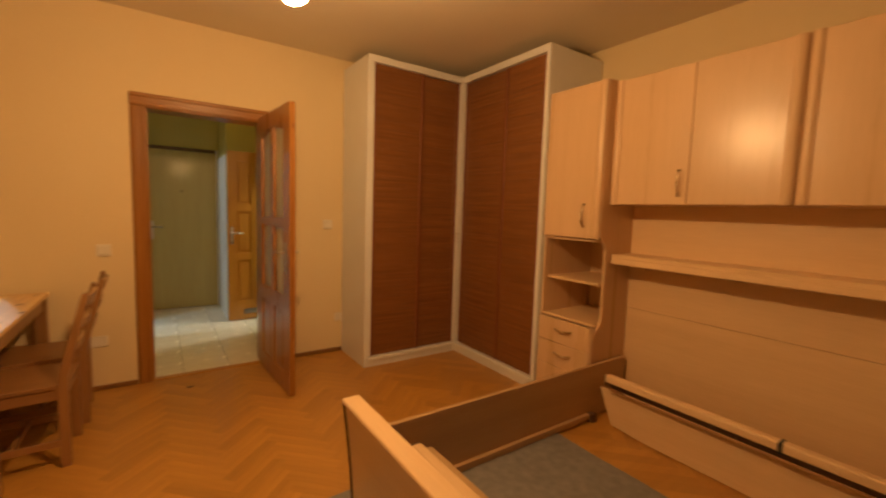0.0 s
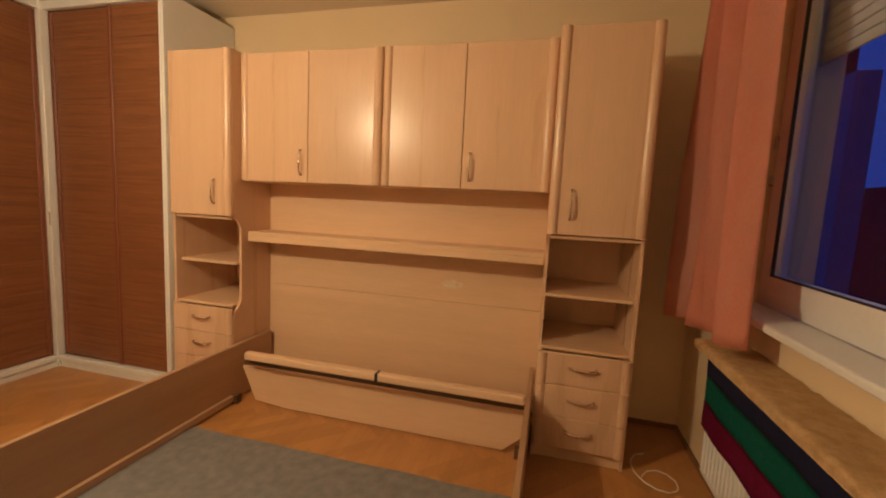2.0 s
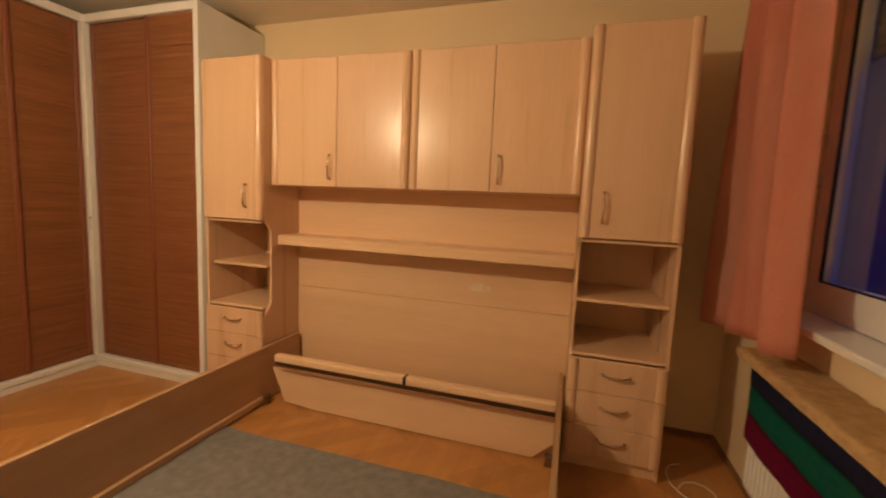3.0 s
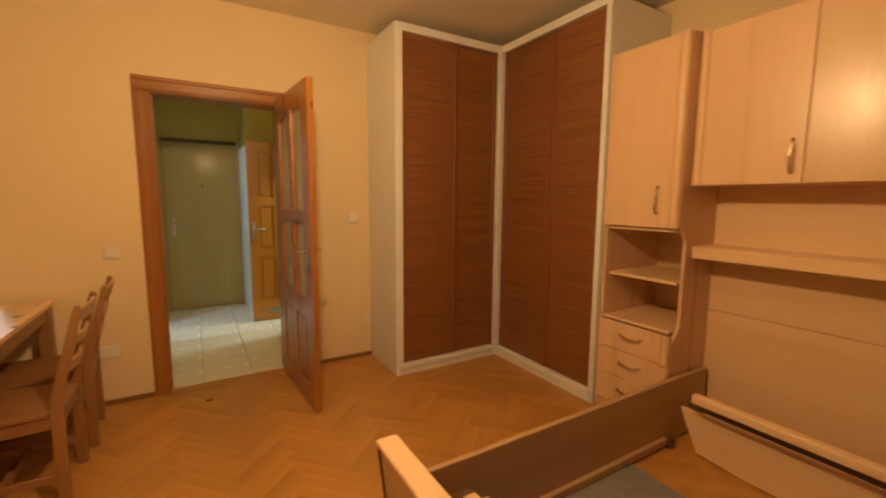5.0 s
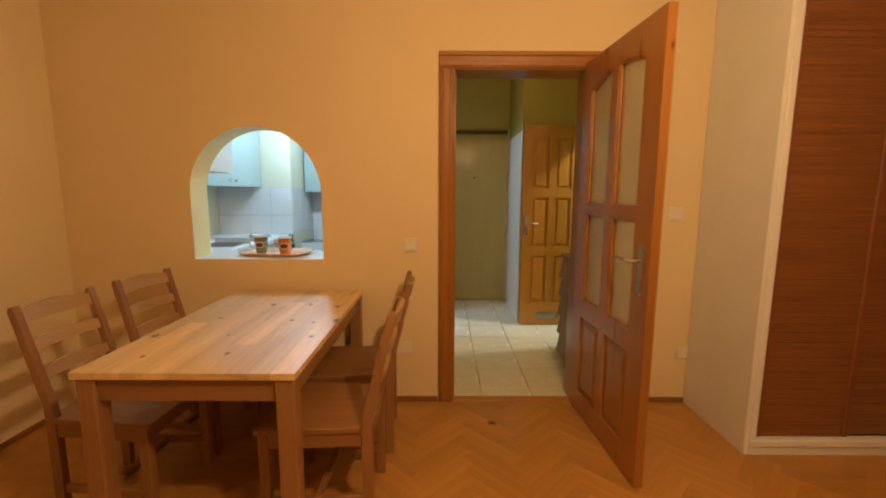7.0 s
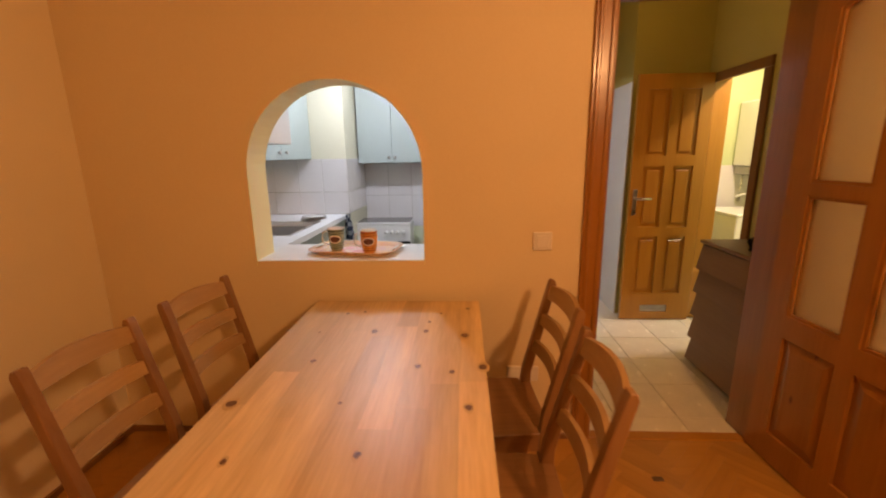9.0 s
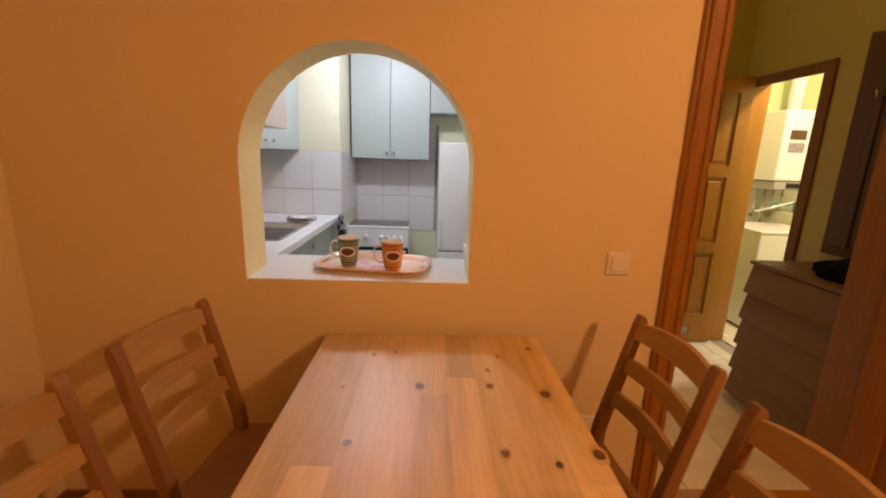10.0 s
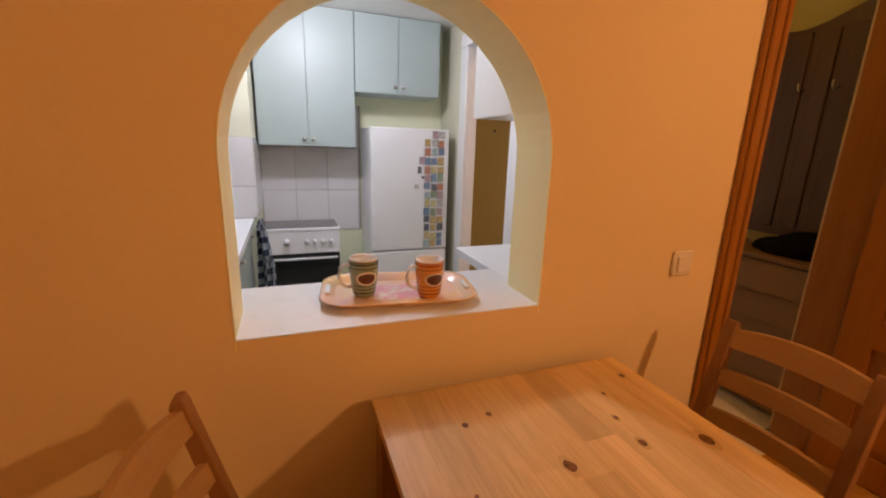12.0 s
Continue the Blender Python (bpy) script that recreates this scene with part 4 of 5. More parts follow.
def chair():
    """A ladder-back chair facing +x, its seat's middle over the origin."""
    t = thing("dining_chair", (0, 0, 0), "stained pine ladder-back chair at the dining table", "chair", "chairs round the table")
    for s in (-1, 1):
        y0, y1 = (-0.182, -0.150) if s < 0 else (0.150, 0.182)
        out = [(-0.222, 0.0), (-0.182, 0.0), (-0.180, 0.42), (-0.190, 0.50), (-0.287, 0.872), (-0.294, 0.888), (-0.310, 0.885), (-0.316, 0.868), (-0.224, 0.48), (-0.222, 0.40)]
        part("back_post", prism(out, y0, y1, "y", 0.002), PINE_SHADE_Z, t, "", True)
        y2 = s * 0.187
        part("leg", box(0.170, 0.210, y2 - 0.019, y2 + 0.019, 0.0, 0.415, 0.003), PINE_SHADE_Z, t, "", True)
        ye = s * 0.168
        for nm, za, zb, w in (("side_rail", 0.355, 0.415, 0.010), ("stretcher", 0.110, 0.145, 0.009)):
            part(nm, prism([(-0.180, ye - w), (0.170, y2 - w), (0.170, y2 + w), (-0.180, ye + w)], za, zb, "z", 0.002), PINE_SHADE_X, t, "", True)
    part("front_rail", box(0.180, 0.200, -0.168, 0.168, 0.355, 0.415, 0.002), PINE_SHADE_Y, t, "", True)
    part("back_rail", box(-0.212, -0.192, -0.149, 0.149, 0.355, 0.415, 0.002), PINE_SHADE_Y, t, "", True)
    part("cross_stretcher", box(-0.012, 0.012, -0.168, 0.168, 0.113, 0.142, 0.002), PINE_SHADE_Y, t, "", True)
    part("seat", prism([(-0.178, -0.188), (0.222, -0.208), (0.228, -0.198), (0.228, 0.198), (0.222, 0.208), (-0.178, 0.188), (-0.178, 0.148), (-0.222, 0.148), (-0.222, -0.148), (-0.178, -0.148)], 0.4155, 0.436, "z", 0.002), PINE_SHADE_X, t, "", True)
    for zc, h in ((0.838, 0.052), (0.722, 0.044), (0.606, 0.044)):
        bm = bmesh.new()
        n = 12
        sec = []
        xc = -0.208 - (zc - 0.50) * 0.253
        for i in range(n + 1):
            y = -0.152 + 0.304 * i / n
            bow = -0.022 * (1 - (y / 0.152) ** 2)
            crest = 0.014 * (1 - (y / 0.152) ** 2) if zc > 0.8 else 0.004 * (1 - (y / 0.152) ** 2)
            lean = 0.253
            pts = []
            for dx, dz in ((-0.008, -h / 2), (0.008, -h / 2), (0.008, h / 2 + crest), (-0.008, h / 2 + crest)):
                pts.append(bm.verts.new((xc + bow + dx - dz * lean, y, zc + dz)))
            sec.append(pts)
        for p, q in zip(sec, sec[1:]):
            for k in range(4):
                bm.faces.new((p[k], p[(k + 1) % 4], q[(k + 1) % 4], q[k]))
        bm.faces.new(sec[0][::-1])
        bm.faces.new(sec[-1])
        bmesh.ops.recalc_face_normals(bm, faces=bm.faces)
        part("back_slat", bm, SLATPINE_LIT, t, "", True)
    return t


first = chair()
first.matrix_world = pose(-0.858, 3.110, 0, 0, 0, -2)
for x, y, a in ((-0.832, 3.572, -6), (0.000, 3.062, 180), (0.012, 3.527, 184)):
    copy_thing(first, pose(x, y, 0, 0, 0, a))

# ---------------------------------------------------------------- hatch, tray and mugs
hatch = thing("hatch_board", (-0.64, 4.1, 0.9), "white worktop running through the arched hatch", "worktop")
part("board", box(AX0 + 0.003, AX1 - 0.003, NORTH + 0.0015, BACK, AZ0 + 0.0005, AZ0 + 0.004), STONE, hatch)
part("board", box(KX0 + 0.004, -0.212, BACK, 4.272, AZ0 - 0.034, AZ0 + 0.004), STONE, hatch)
part("bar", box(-0.211, KX1 - 0.002, BACK + 0.001, 4.620, AZ0 - 0.034, AZ0 + 0.004, 0.003), STONE, hatch, "white side bar")
part("support", box(-0.18, KX1 - 0.002, BACK + 0.02, 4.30, 0, AZ0 - 0.035), SAGE, hatch, "sage green base")
part("support", box(KX0 + 0.004, -0.24, BACK + 0.002, 4.24, 0, AZ0 - 0.035), SAGE, hatch, "sage green base")

TRAYMAT = mat("peach_tray", (0.86, 0.56, 0.26), (0.84, 0.55, 0.46), 0.25, 4, contrast=(0.40, 0.62))
TRAYPINK = mat("pink_tray_print", (0.78, 0.30, 0.34), (0.86, 0.72, 0.62), 0.3, 16, contrast=(0.42, 0.55))
tray = thing("tray", (-0.605, 4.112, AZ0 + 0.004), "peach plastic tray with a pink flower print on the hatch", "tray", "", -8)
CENTRE[tray] = Vector((0, 0, 0))


def rounded(w, d, r, n=6):
    out = []
    for cx, cy, a0 in ((w / 2 - r, d / 2 - r, 0), (-w / 2 + r, d / 2 - r, 90), (-w / 2 + r, -d / 2 + r, 180), (w / 2 - r, -d / 2 + r, 270)):
        for k in range(n + 1):
            a = radians(a0 + 90 * k / n)
            out.append((cx + r * math.cos(a), cy + r * math.sin(a)))
    return out


part("base", prism(rounded(0.372, 0.215, 0.055), 0.0, 0.005, "z"), TRAYMAT, tray, "", True)
bm = bmesh.new()
loops = [(0.372, 0.215, 0.055, 0.0045), (0.420, 0.258, 0.072, 0.020), (0.448, 0.280, 0.078, 0.024), (0.452, 0.284, 0.080, 0.021), (0.424, 0.262, 0.074, 0.016), (0.372, 0.215, 0.055, 0.0005)]
rings = [[bm.verts.new((x, y, z)) for x, y in rounded(w, d, r)] for w, d, r, z in loops]
for p, q in zip(rings, rings[1:]):
    for k in range(len(p)):
        bm.faces.new((p[k], p[(k + 1) % len(p)], q[(k + 1) % len(p)], q[k]))
bmesh.ops.recalc_face_normals(bm, faces=bm.faces)
part("rim", bm, TRAYMAT, tray, "raised rim", True, True)
part("print", prism(rounded(0.20, 0.13, 0.05), 0.0052, 0.0058, "z"), TRAYPINK, tray, "pink and white flower print", True)
for s in (-1, 1):
    part("grip", prism([(s * 0.2055 + x, y) for x, y in rounded(0.014, 0.075, 0.0065)], 0.0195, 0.0250, "z"), CLEANWHITE, tray, "pale grip slot", True)


def hoop(profile, sides=32):
    """A closed ring about z from (radius, height) pairs."""
    b = bmesh.new()
    rings = [[b.verts.new((r * math.cos(2 * math.pi * k / sides), r * math.sin(2 * math.pi * k / sides), h)) for k in range(sides)] for r, h in profile]
    for a, c in zip(rings, rings[1:] + rings[:1]):
        for k in range(sides):
            b.faces.new((a[k], a[(k + 1) % sides], c[(k + 1) % sides], c[k]))
    bmesh.ops.recalc_face_normals(b, faces=b.faces)
    return b


def mug(x, y, colour, dark, turn, label):
    t = thing("mug", (x, y, AZ0 + 0.010), label, "mug", "mugs on the tray", turn)
    CENTRE[t] = Vector((0, 0, 0))
    H, R = 0.112, 0.041
    main = mat("mug_glaze", colour, tuple(c * 0.8 for c in colour), 0.18, 14)
    band = mat("mug_band", dark, tuple(c * 0.8 for c in dark), 0.2, 14)

    def r_at(h):
        f = h / H
        return R * (0.74 + 0.26 * min(1, f * 1.5) ** 0.8)
    outer = [(r_at(0) - 0.004, 0.0)] + [(r_at(H * k / 14), H * k / 14) for k in range(1, 15)]
    body = part("body", turned(outer + [(R - 0.002, H + 0.0002), (R - 0.0042, H - 0.004), (r_at(0) - 0.0035, 0.008)], 32), main, t, "", True, True)
    part("lining", turned([(r_at(0) - 0.005, 0.010), (R - 0.0046, H - 0.003), (R - 0.0054, H - 0.003), (r_at(0) - 0.006, 0.013)], 32), CLEANWHITE, t, "white inside", True, True)
    part("rim", hoop([(R + 0.0003, H - 0.003), (R + 0.0004, H + 0.001), (R - 0.0015, H + 0.0026), (R - 0.0046, H + 0.001), (R - 0.0048, H - 0.004)]), CLEANWHITE, t, "white rim", True, True)
    for h, w in ((0.012, 0.006), (0.024, 0.004), (0.036, 0.003), (0.086, 0.004), (0.097, 0.006), (0.105, 0.003)):
        part("band", hoop([(r_at(h) - 0.0006, h), (r_at(h) + 0.0008, h + w * 0.3), (r_at(h + w) + 0.0008, h + w * 0.7), (r_at(h + w) - 0.0006, h + w)]), band, t, "", True, True)
    for rr, off, m in ((1.12, 0.0012, PLASTIC), (0.84, 0.0020, COFFEE)):
        bm = bmesh.new()
        c = bm.verts.new((0, -(r_at(0.060) + off), 0.060))
        loop = []
        for k in range(24):
            a = 2 * math.pi * k / 24
            h = 0.060 + rr * 0.0185 * math.sin(a)
            w = rr * 0.029 * math.cos(a) / R
            loop.append(bm.verts.new(((r_at(h) + off) * math.sin(w), -(r_at(h) + off) * math.cos(w), h)))
        for k in range(24):
            bm.faces.new((c, loop[k], loop[(k + 1) % 24]))
        fs = bm.faces[:]
        bmesh.ops.recalc_face_normals(bm, faces=fs)
        bmesh.ops.solidify(bm, geom=fs, thickness=0.0006)
        part("emblem", bm, m, t, "oval emblem", True)
    pts = [(-R + 0.004, 0, 0.092), (-R - 0.012, 0, 0.098), (-R - 0.027, 0, 0.088), (-R - 0.031, 0, 0.066), (-R - 0.024, 0, 0.042), (-R - 0.008, 0, 0.030), (-R + 0.006, 0, 0.030)]
    part("handle", rod(pts, 0.005, 8), CLEANWHITE, t, "white looped handle", True, True)


COFFEE = mat("brown_emblem", (0.16, 0.05, 0.03), (0.09, 0.03, 0.02), 0.3, 40)
mug(-0.708, 4.110, (0.30, 0.38, 0.29), (0.03, 0.07, 0.05), 4, "green striped mug with an oval brown emblem")
mug(-0.527, 4.052, (0.80, 0.34, 0.08), (0.30, 0.07, 0.03), 8, "orange striped mug with an oval brown emblem")

# ---------------------------------------------------------------- kitchen
def knob(parent, x, y, z, axis="y"):
    pr = [(0.005, 0), (0.006, 0.010), (0.013, 0.014), (0.014, 0.020), (0.008, 0.025)]
    bm = turned(pr, 14)
    for v in bm.verts:
        c = v.co.copy()
        v.co = Vector((x + c.x, y - c.z, z + c.y)) if axis == "y" else Vector((x + c.z, y + c.x, z + c.y)) if axis == "x" else Vector((x - c.z, y + c.x, z + c.y))
    bmesh.ops.recalc_face_normals(bm, faces=bm.faces)
    part("knob", bm, STEEL, parent, "round steel knob", False, True)


def wall_cupboard(x0, x1, z0, label):
    t = thing("wall_cupboard", ((x0 + x1) / 2, 6.3, z0), label, "cupboard", "kitchen wall cupboards")
    part("carcass", box(x0 + 0.001, x1 - 0.001, 6.150, 6.418, z0, KTOP - 0.003), SAGE, t)
    mid = (x0 + x1) / 2
    for a, c, k in ((x0 + 0.002, mid - 0.0015, mid - 0.03), (mid + 0.0015, x1 - 0.002, mid + 0.03)):
        d = part("door", box(a, c, 6.130, 6.149, z0 + 0.002, KTOP - 0.004, 0.002), SAGE, t)
        knob(d, k, 6.130, z0 + 0.05)


wall_cupboard(-1.075, -0.415, 1.325, "sage green wall cupboard with two doors over the stove")
wall_cupboard(-0.413, 0.225, 1.712, "short sage green wall cupboard over the fridge")
gap = thing("edge_strip", (-1.082, 6.28, 1.325), "black edge strip beside the wall cupboard", "strip")
part("strip", box(-1.0795, -1.0755, 6.14, 6.418, 1.33, KTOP - 0.005), BLACK, gap)
wc = thing("wall_cupboard", (-1.6, 5.0, 1.37), "sage green wall cupboard along the side wall", "cupboard", "kitchen wall cupboards")
part("carcass", box(KX0 + 0.003, -1.415, 4.53, PILLAR_Y - 0.003, 1.372, KTOP - 0.003), SAGE, wc)
for a in (4.532, 5.140):
    d = part("door", box(-1.414, -1.396, a, a + 0.604, 1.374, KTOP - 0.004, 0.002), SAGE, wc)
    knob(d, -1.396, a + (0.545 if a < 5 else 0.06), 1.425, "x")
for x0, x1, lab in ((KX0 + 0.003, -1.062, "white wall cupboard beside the hatch over the worktop"), (-0.200, KX1 - 0.003, "white wall cupboard beside the hatch over the side bar")):
    t = thing("side_cupboard", ((x0 + x1) / 2, 4.3, 1.46), lab, "cupboard", "cupboards beside the hatch")
    part("carcass", box(x0, x1, BACK + 0.003, 4.505, 1.462, KTOP - 0.003, 0.002), CLEANWHITE, t)
    d = part("door", box(x0 + 0.002, x1 - 0.002, 4.506, 4.524, 1.464, KTOP - 0.004, 0.002), CLEANWHITE, t)
    knob(d, x1 - 0.05 if x1 < -0.5 else x0 + 0.05, 4.545, 1.52)
kf = thing("kitchen_door_frame", (KX1, 5.5, 0), "white painted frame of the opening between kitchen and hall", "door frame", "", 0, "structure")
for a, c in ((5.075, 5.172), (5.848, 5.965)):
    part("casing", box(KX1 - 0.022, KX1 - 0.001, a, c, 0, 2.04, 0.004), WHITE, kf)
part("casing", box(KX1 - 0.022, KX1 - 0.001, 5.075, 5.965, 2.041, 2.13, 0.004), WHITE, kf)
part("jamb", box(KX1, HX0, 5.161, 5.175, 0, 2.035), WHITE, kf)
part("jamb", box(KX1, HX0, 5.845, 5.859, 0, 2.035), WHITE, kf)
part("head", box(KX1, HX0, 5.161, 5.859, 2.036, 2.049), WHITE, kf)
sp = thing("shelf_light", (0.1, 4.7, 1.42), "slim white strip fixed under the cupboard", "strip")
part("strip", box(-0.02, KX1 - 0.004, 4.46, 4.50, 1.435, 1.4615, 0.004), CLEANWHITE, sp)

HOBLID = mat("smoked_glass_lid", (0.16, 0.14, 0.14), (0.12, 0.105, 0.105), 0.22, 3)
stove = thing("stove", (-0.82, 6.15, 0), "white free-standing cooker with a dark oven door", "stove")
SX0, SX1, SY, SH = -1.086, -0.570, 5.950, 0.758
part("body", box(SX0, SX1, SY + 0.03, 6.26, 0.02, SH - 0.012, 0.004), CLEANWHITE, stove)
part("hob", box(SX0 - 0.003, SX1 + 0.003, SY, 6.27, SH - 0.011, SH + 0.008, 0.004), CLEANWHITE, stove)
part("lid", box(SX0 + 0.004, SX1 - 0.004, SY + 0.03, 6.265, SH + 0.0085, SH + 0.014, 0.004), HOBLID, stove, "dark closed glass lid")
part("control_panel", box(SX0 + 0.002, SX1 - 0.002, SY + 0.004, SY + 0.029, SH - 0.172, SH - 0.013, 0.003), CLEANWHITE, stove)
for k, x in enumerate((-0.93, -0.80, -0.745, -0.69, -0.635)):
    part("dial", rod([(x, SY + 0.005, SH - 0.085), (x, SY - 0.018, SH - 0.085)], 0.022 if k == 0 else 0.017, 16), CLEANWHITE, stove, "white dial", False, True)
od = part("oven_door", box(SX0 + 0.004, SX1 - 0.004, SY + 0.006, SY + 0.029, 0.16, SH - 0.178, 0.003), OVENGLASS, stove, "black glass oven door")
part("door_handle", rod([(SX0 + 0.02, SY - 0.022, SH - 0.205), (SX1 - 0.02, SY - 0.022, SH - 0.205)], 0.009, 10), CLEANWHITE, od, "white bar handle", False, True)
for x in (SX0 + 0.03, SX1 - 0.03):
    part("handle_stub", rod([(x, SY + 0.008, SH - 0.205), (x, SY - 0.022, SH - 0.205)], 0.006, 8), CLEANWHITE, od)
part("drawer", box(SX0 + 0.004, SX1 - 0.004, SY + 0.006, SY + 0.029, 0.03, 0.155, 0.003), CLEANWHITE, stove)

fridge = thing("fridge", (0, 6.2, 0), "tall white fridge covered with small colourful magnets", "fridge")
FX0, FX1, FY = -0.330, 0.268, 5.990
part("body", box(FX0, FX1, FY + 0.052, 6.415, 0.02, 1.475, 0.008, None, 2), CLEANWHITE, fridge)
part("door", box(FX0, FX1, FY, FY + 0.050, 0.56, 1.475, 0.010, None, 2), CLEANWHITE, fridge)
part("freezer_door", box(FX0, FX1, FY, FY + 0.050, 0.06, 0.550, 0.010, None, 2), CLEANWHITE, fridge)
part("handle", box(FX0 + 0.012, FX0 + 0.040, FY - 0.022, FY + 0.002, 0.60, 0.84, 0.007, None, 2), CLEANWHITE, fridge, "white upright handle")
part("side_gasket", box(FX1 - 0.001, FX1 + 0.004, FY + 0.051, FY + 0.060, 0.10, 1.46), BLACK, fridge, "dark door gasket")
HUES = [(0.62, 0.42, 0.16), (0.16, 0.28, 0.42), (0.55, 0.55, 0.50), (0.58, 0.22, 0.12), (0.26, 0.36, 0.22), (0.10, 0.11, 0.15), (0.66, 0.56, 0.26), (0.38, 0.52, 0.56), (0.52, 0.33, 0.36)]
MAGS = [mat("magnet_print", h, tuple(c * 0.45 + 0.1 for c in h), 0.3, 60, contrast=(0.42, 0.56)) for h in HUES]
rnd = random.Random(11)
for r in range(14):
    for c in range(3):
        if c == 0 and r == 0:
            continue
        w, h = rnd.uniform(0.040, 0.050), rnd.uniform(0.048, 0.060)
        x, z = 0.098 + c * 0.054 + rnd.uniform(-0.004, 0.004), 1.435 - r * 0.064 + rnd.uniform(-0.006, 0.006)
        mg = thing("fridge_magnet", (x, FY - 0.003, z), "small printed picture magnet on the fridge door", "magnet", "magnets on the fridge")
        part("plate", box(x - w / 2, x + w / 2, FY - 0.006, FY, z - h / 2, z + h / 2, 0.001), MAGS[rnd.randrange(len(MAGS))], mg)
for x, z, w, h, k in ((0.055, 1.245, 0.045, 0.055, 8), (0.035, 1.175, 0.03, 0.05, 5), (0.062, 1.120, 0.02, 0.02, 5), (0.015, 1.05, 0.035, 0.032, 2)):
    mg = thing("fridge_magnet", (x, FY - 0.003, z), "small printed picture magnet on the fridge door", "magnet", "magnets on the fridge")
    part("plate", box(x - w / 2, x + w / 2, FY - 0.006, FY, z - h / 2, z + h / 2, 0.001), MAGS[k], mg)

base = thing("base_cabinet", (-1.5, 4.9, 0), "sage green base cabinet along the kitchen wall", "cabinet")
part("carcass", box(KX0 + 0.004, -1.155, 4.275, PILLAR_Y - 0.01, 0.08, 0.845), SAGE, base)
for a, c in ((4.28, 4.70), (4.705, 5.13), (5.135, 5.735)):
    d = part("door", box(-1.154, -1.135, a, c - 0.003, 0.10, 0.842, 0.002), SAGE, base)
    knob(d, -1.135, c - 0.05, 0.78, "x")
part("toe_kick", box(KX0 + 0.004, -1.20, 4.28, PILLAR_Y - 0.01, 0, 0.079), BLACK, base)
wt = thing("kitchen_worktop", (-1.5, 4.9, 0.85), "pale speckled worktop with a sunk steel basin", "worktop")
SK = (-1.66, -1.22, 4.72, 5.28)
part("slab", wall_with_holes([(KX0 + 0.003, 4.274), (-1.110, 4.274), (-1.110, PILLAR_Y - 0.005), (KX0 + 0.003, PILLAR_Y - 0.005)], [[(SK[0], SK[2]), (SK[1], SK[2]), (SK[1], SK[3]), (SK[0], SK[3])]], 0.846, 0.884, "z"), STONE, wt)
sink = thing("sink", (-1.44, 5.0, 0.76), "dark steel kitchen sink let into the worktop", "sink")
DSTEEL = mat("dull_dark_steel", (0.22, 0.21, 0.20), (0.15, 0.145, 0.14), 0.35, 8, metal=0.8)
bm = box(SK[0] + 0.001, SK[1] - 0.001, SK[2] + 0.001, SK[3] - 0.001, 0.846, 0.852)
part("basin", bm, DSTEEL, sink)
part("rim", wall_with_holes([(SK[0] - 0.02, SK[2] - 0.02), (SK[1] + 0.02, SK[2] - 0.02), (SK[1] + 0.02, SK[3] + 0.02), (SK[0] - 0.02, SK[3] + 0.02)], [[(SK[0], SK[2]), (SK[1], SK[2]), (SK[1], SK[3]), (SK[0], SK[3])]], 0.8845, 0.889, "z"), STEEL, sink)
for k, z in enumerate((0.884, 0.894, 0.904)):
    pl = thing("plate", (-1.30, 5.42, z), "white plate in a small stack on the worktop", "plate", "plates by the sink")
    part("dish", turned([(0.05, 0.0), (0.07, 0.001), (0.105 - 0.004 * k, 0.009), (0.106 - 0.004 * k, 0.0095), (0.07, 0.005), (0.02, 0.004)], 28, (-1.30, 5.42 + 0.004 * k, z)), CLEANWHITE, pl, "", False, True)
ct = thing("dish_towel", (-1.07, 5.62, 0.6), "blue and white checked dish towel hanging at the worktop end", "towel")
CHECK = bpy.data.materials.new("checked_cotton")
CHECK.use_nodes = True
cn, cl = CHECK.node_tree.nodes, CHECK.node_tree.links
ck = cn.new("ShaderNodeTexChecker")
ck.inputs["Scale"].default_value = 26
ck.inputs["Color1"].default_value, ck.inputs["Color2"].default_value = (0.06, 0.08, 0.13, 1), (0.50, 0.54, 0.58, 1)
tcn = cn.new("ShaderNodeTexCoord")
cl.new(tcn.outputs["Object"], ck.inputs[0])
cl.new(ck.outputs[0], cn["Principled BSDF"].inputs["Base Color"])
cn["Principled BSDF"].inputs["Roughness"].default_value = 0.9
bm = bmesh.new()
rows = []
for j in range(13):
    t = j / 12
    w = 0.05 + 0.17 * min(1, t * 1.6)
    rows.append([bm.verts.new((-1.075 + 0.5 * w * (i / 14 - 0.35) + 0.018 * math.sin(i * 1.1 + t * 1.5), 5.62 - 0.5 * w * (i / 14 - 0.5) + 0.022 * math.cos(i * 1.0), 0.875 - 0.40 * t - 0.03 * math.sin(i * 0.6))) for i in range(15)])
fs = [bm.faces.new((rows[j][i], rows[j][i + 1], rows[j + 1][i + 1], rows[j + 1][i])) for j in range(12) for i in range(14)]
bmesh.ops.solidify(bm, geom=fs, thickness=0.004)
bmesh.ops.recalc_face_normals(bm, faces=bm.faces)
part("cloth", bm, CHECK, ct, "", False, True)
kl = thing("ceiling_light", (-0.72, 5.30, KTOP), "flat white kitchen ceiling light", "lamp")
part("housing", box(-0.90, -0.54, 5.16, 5.44, KTOP - 0.022, KTOP - 0.001, 0.004), CLEANWHITE, kl)

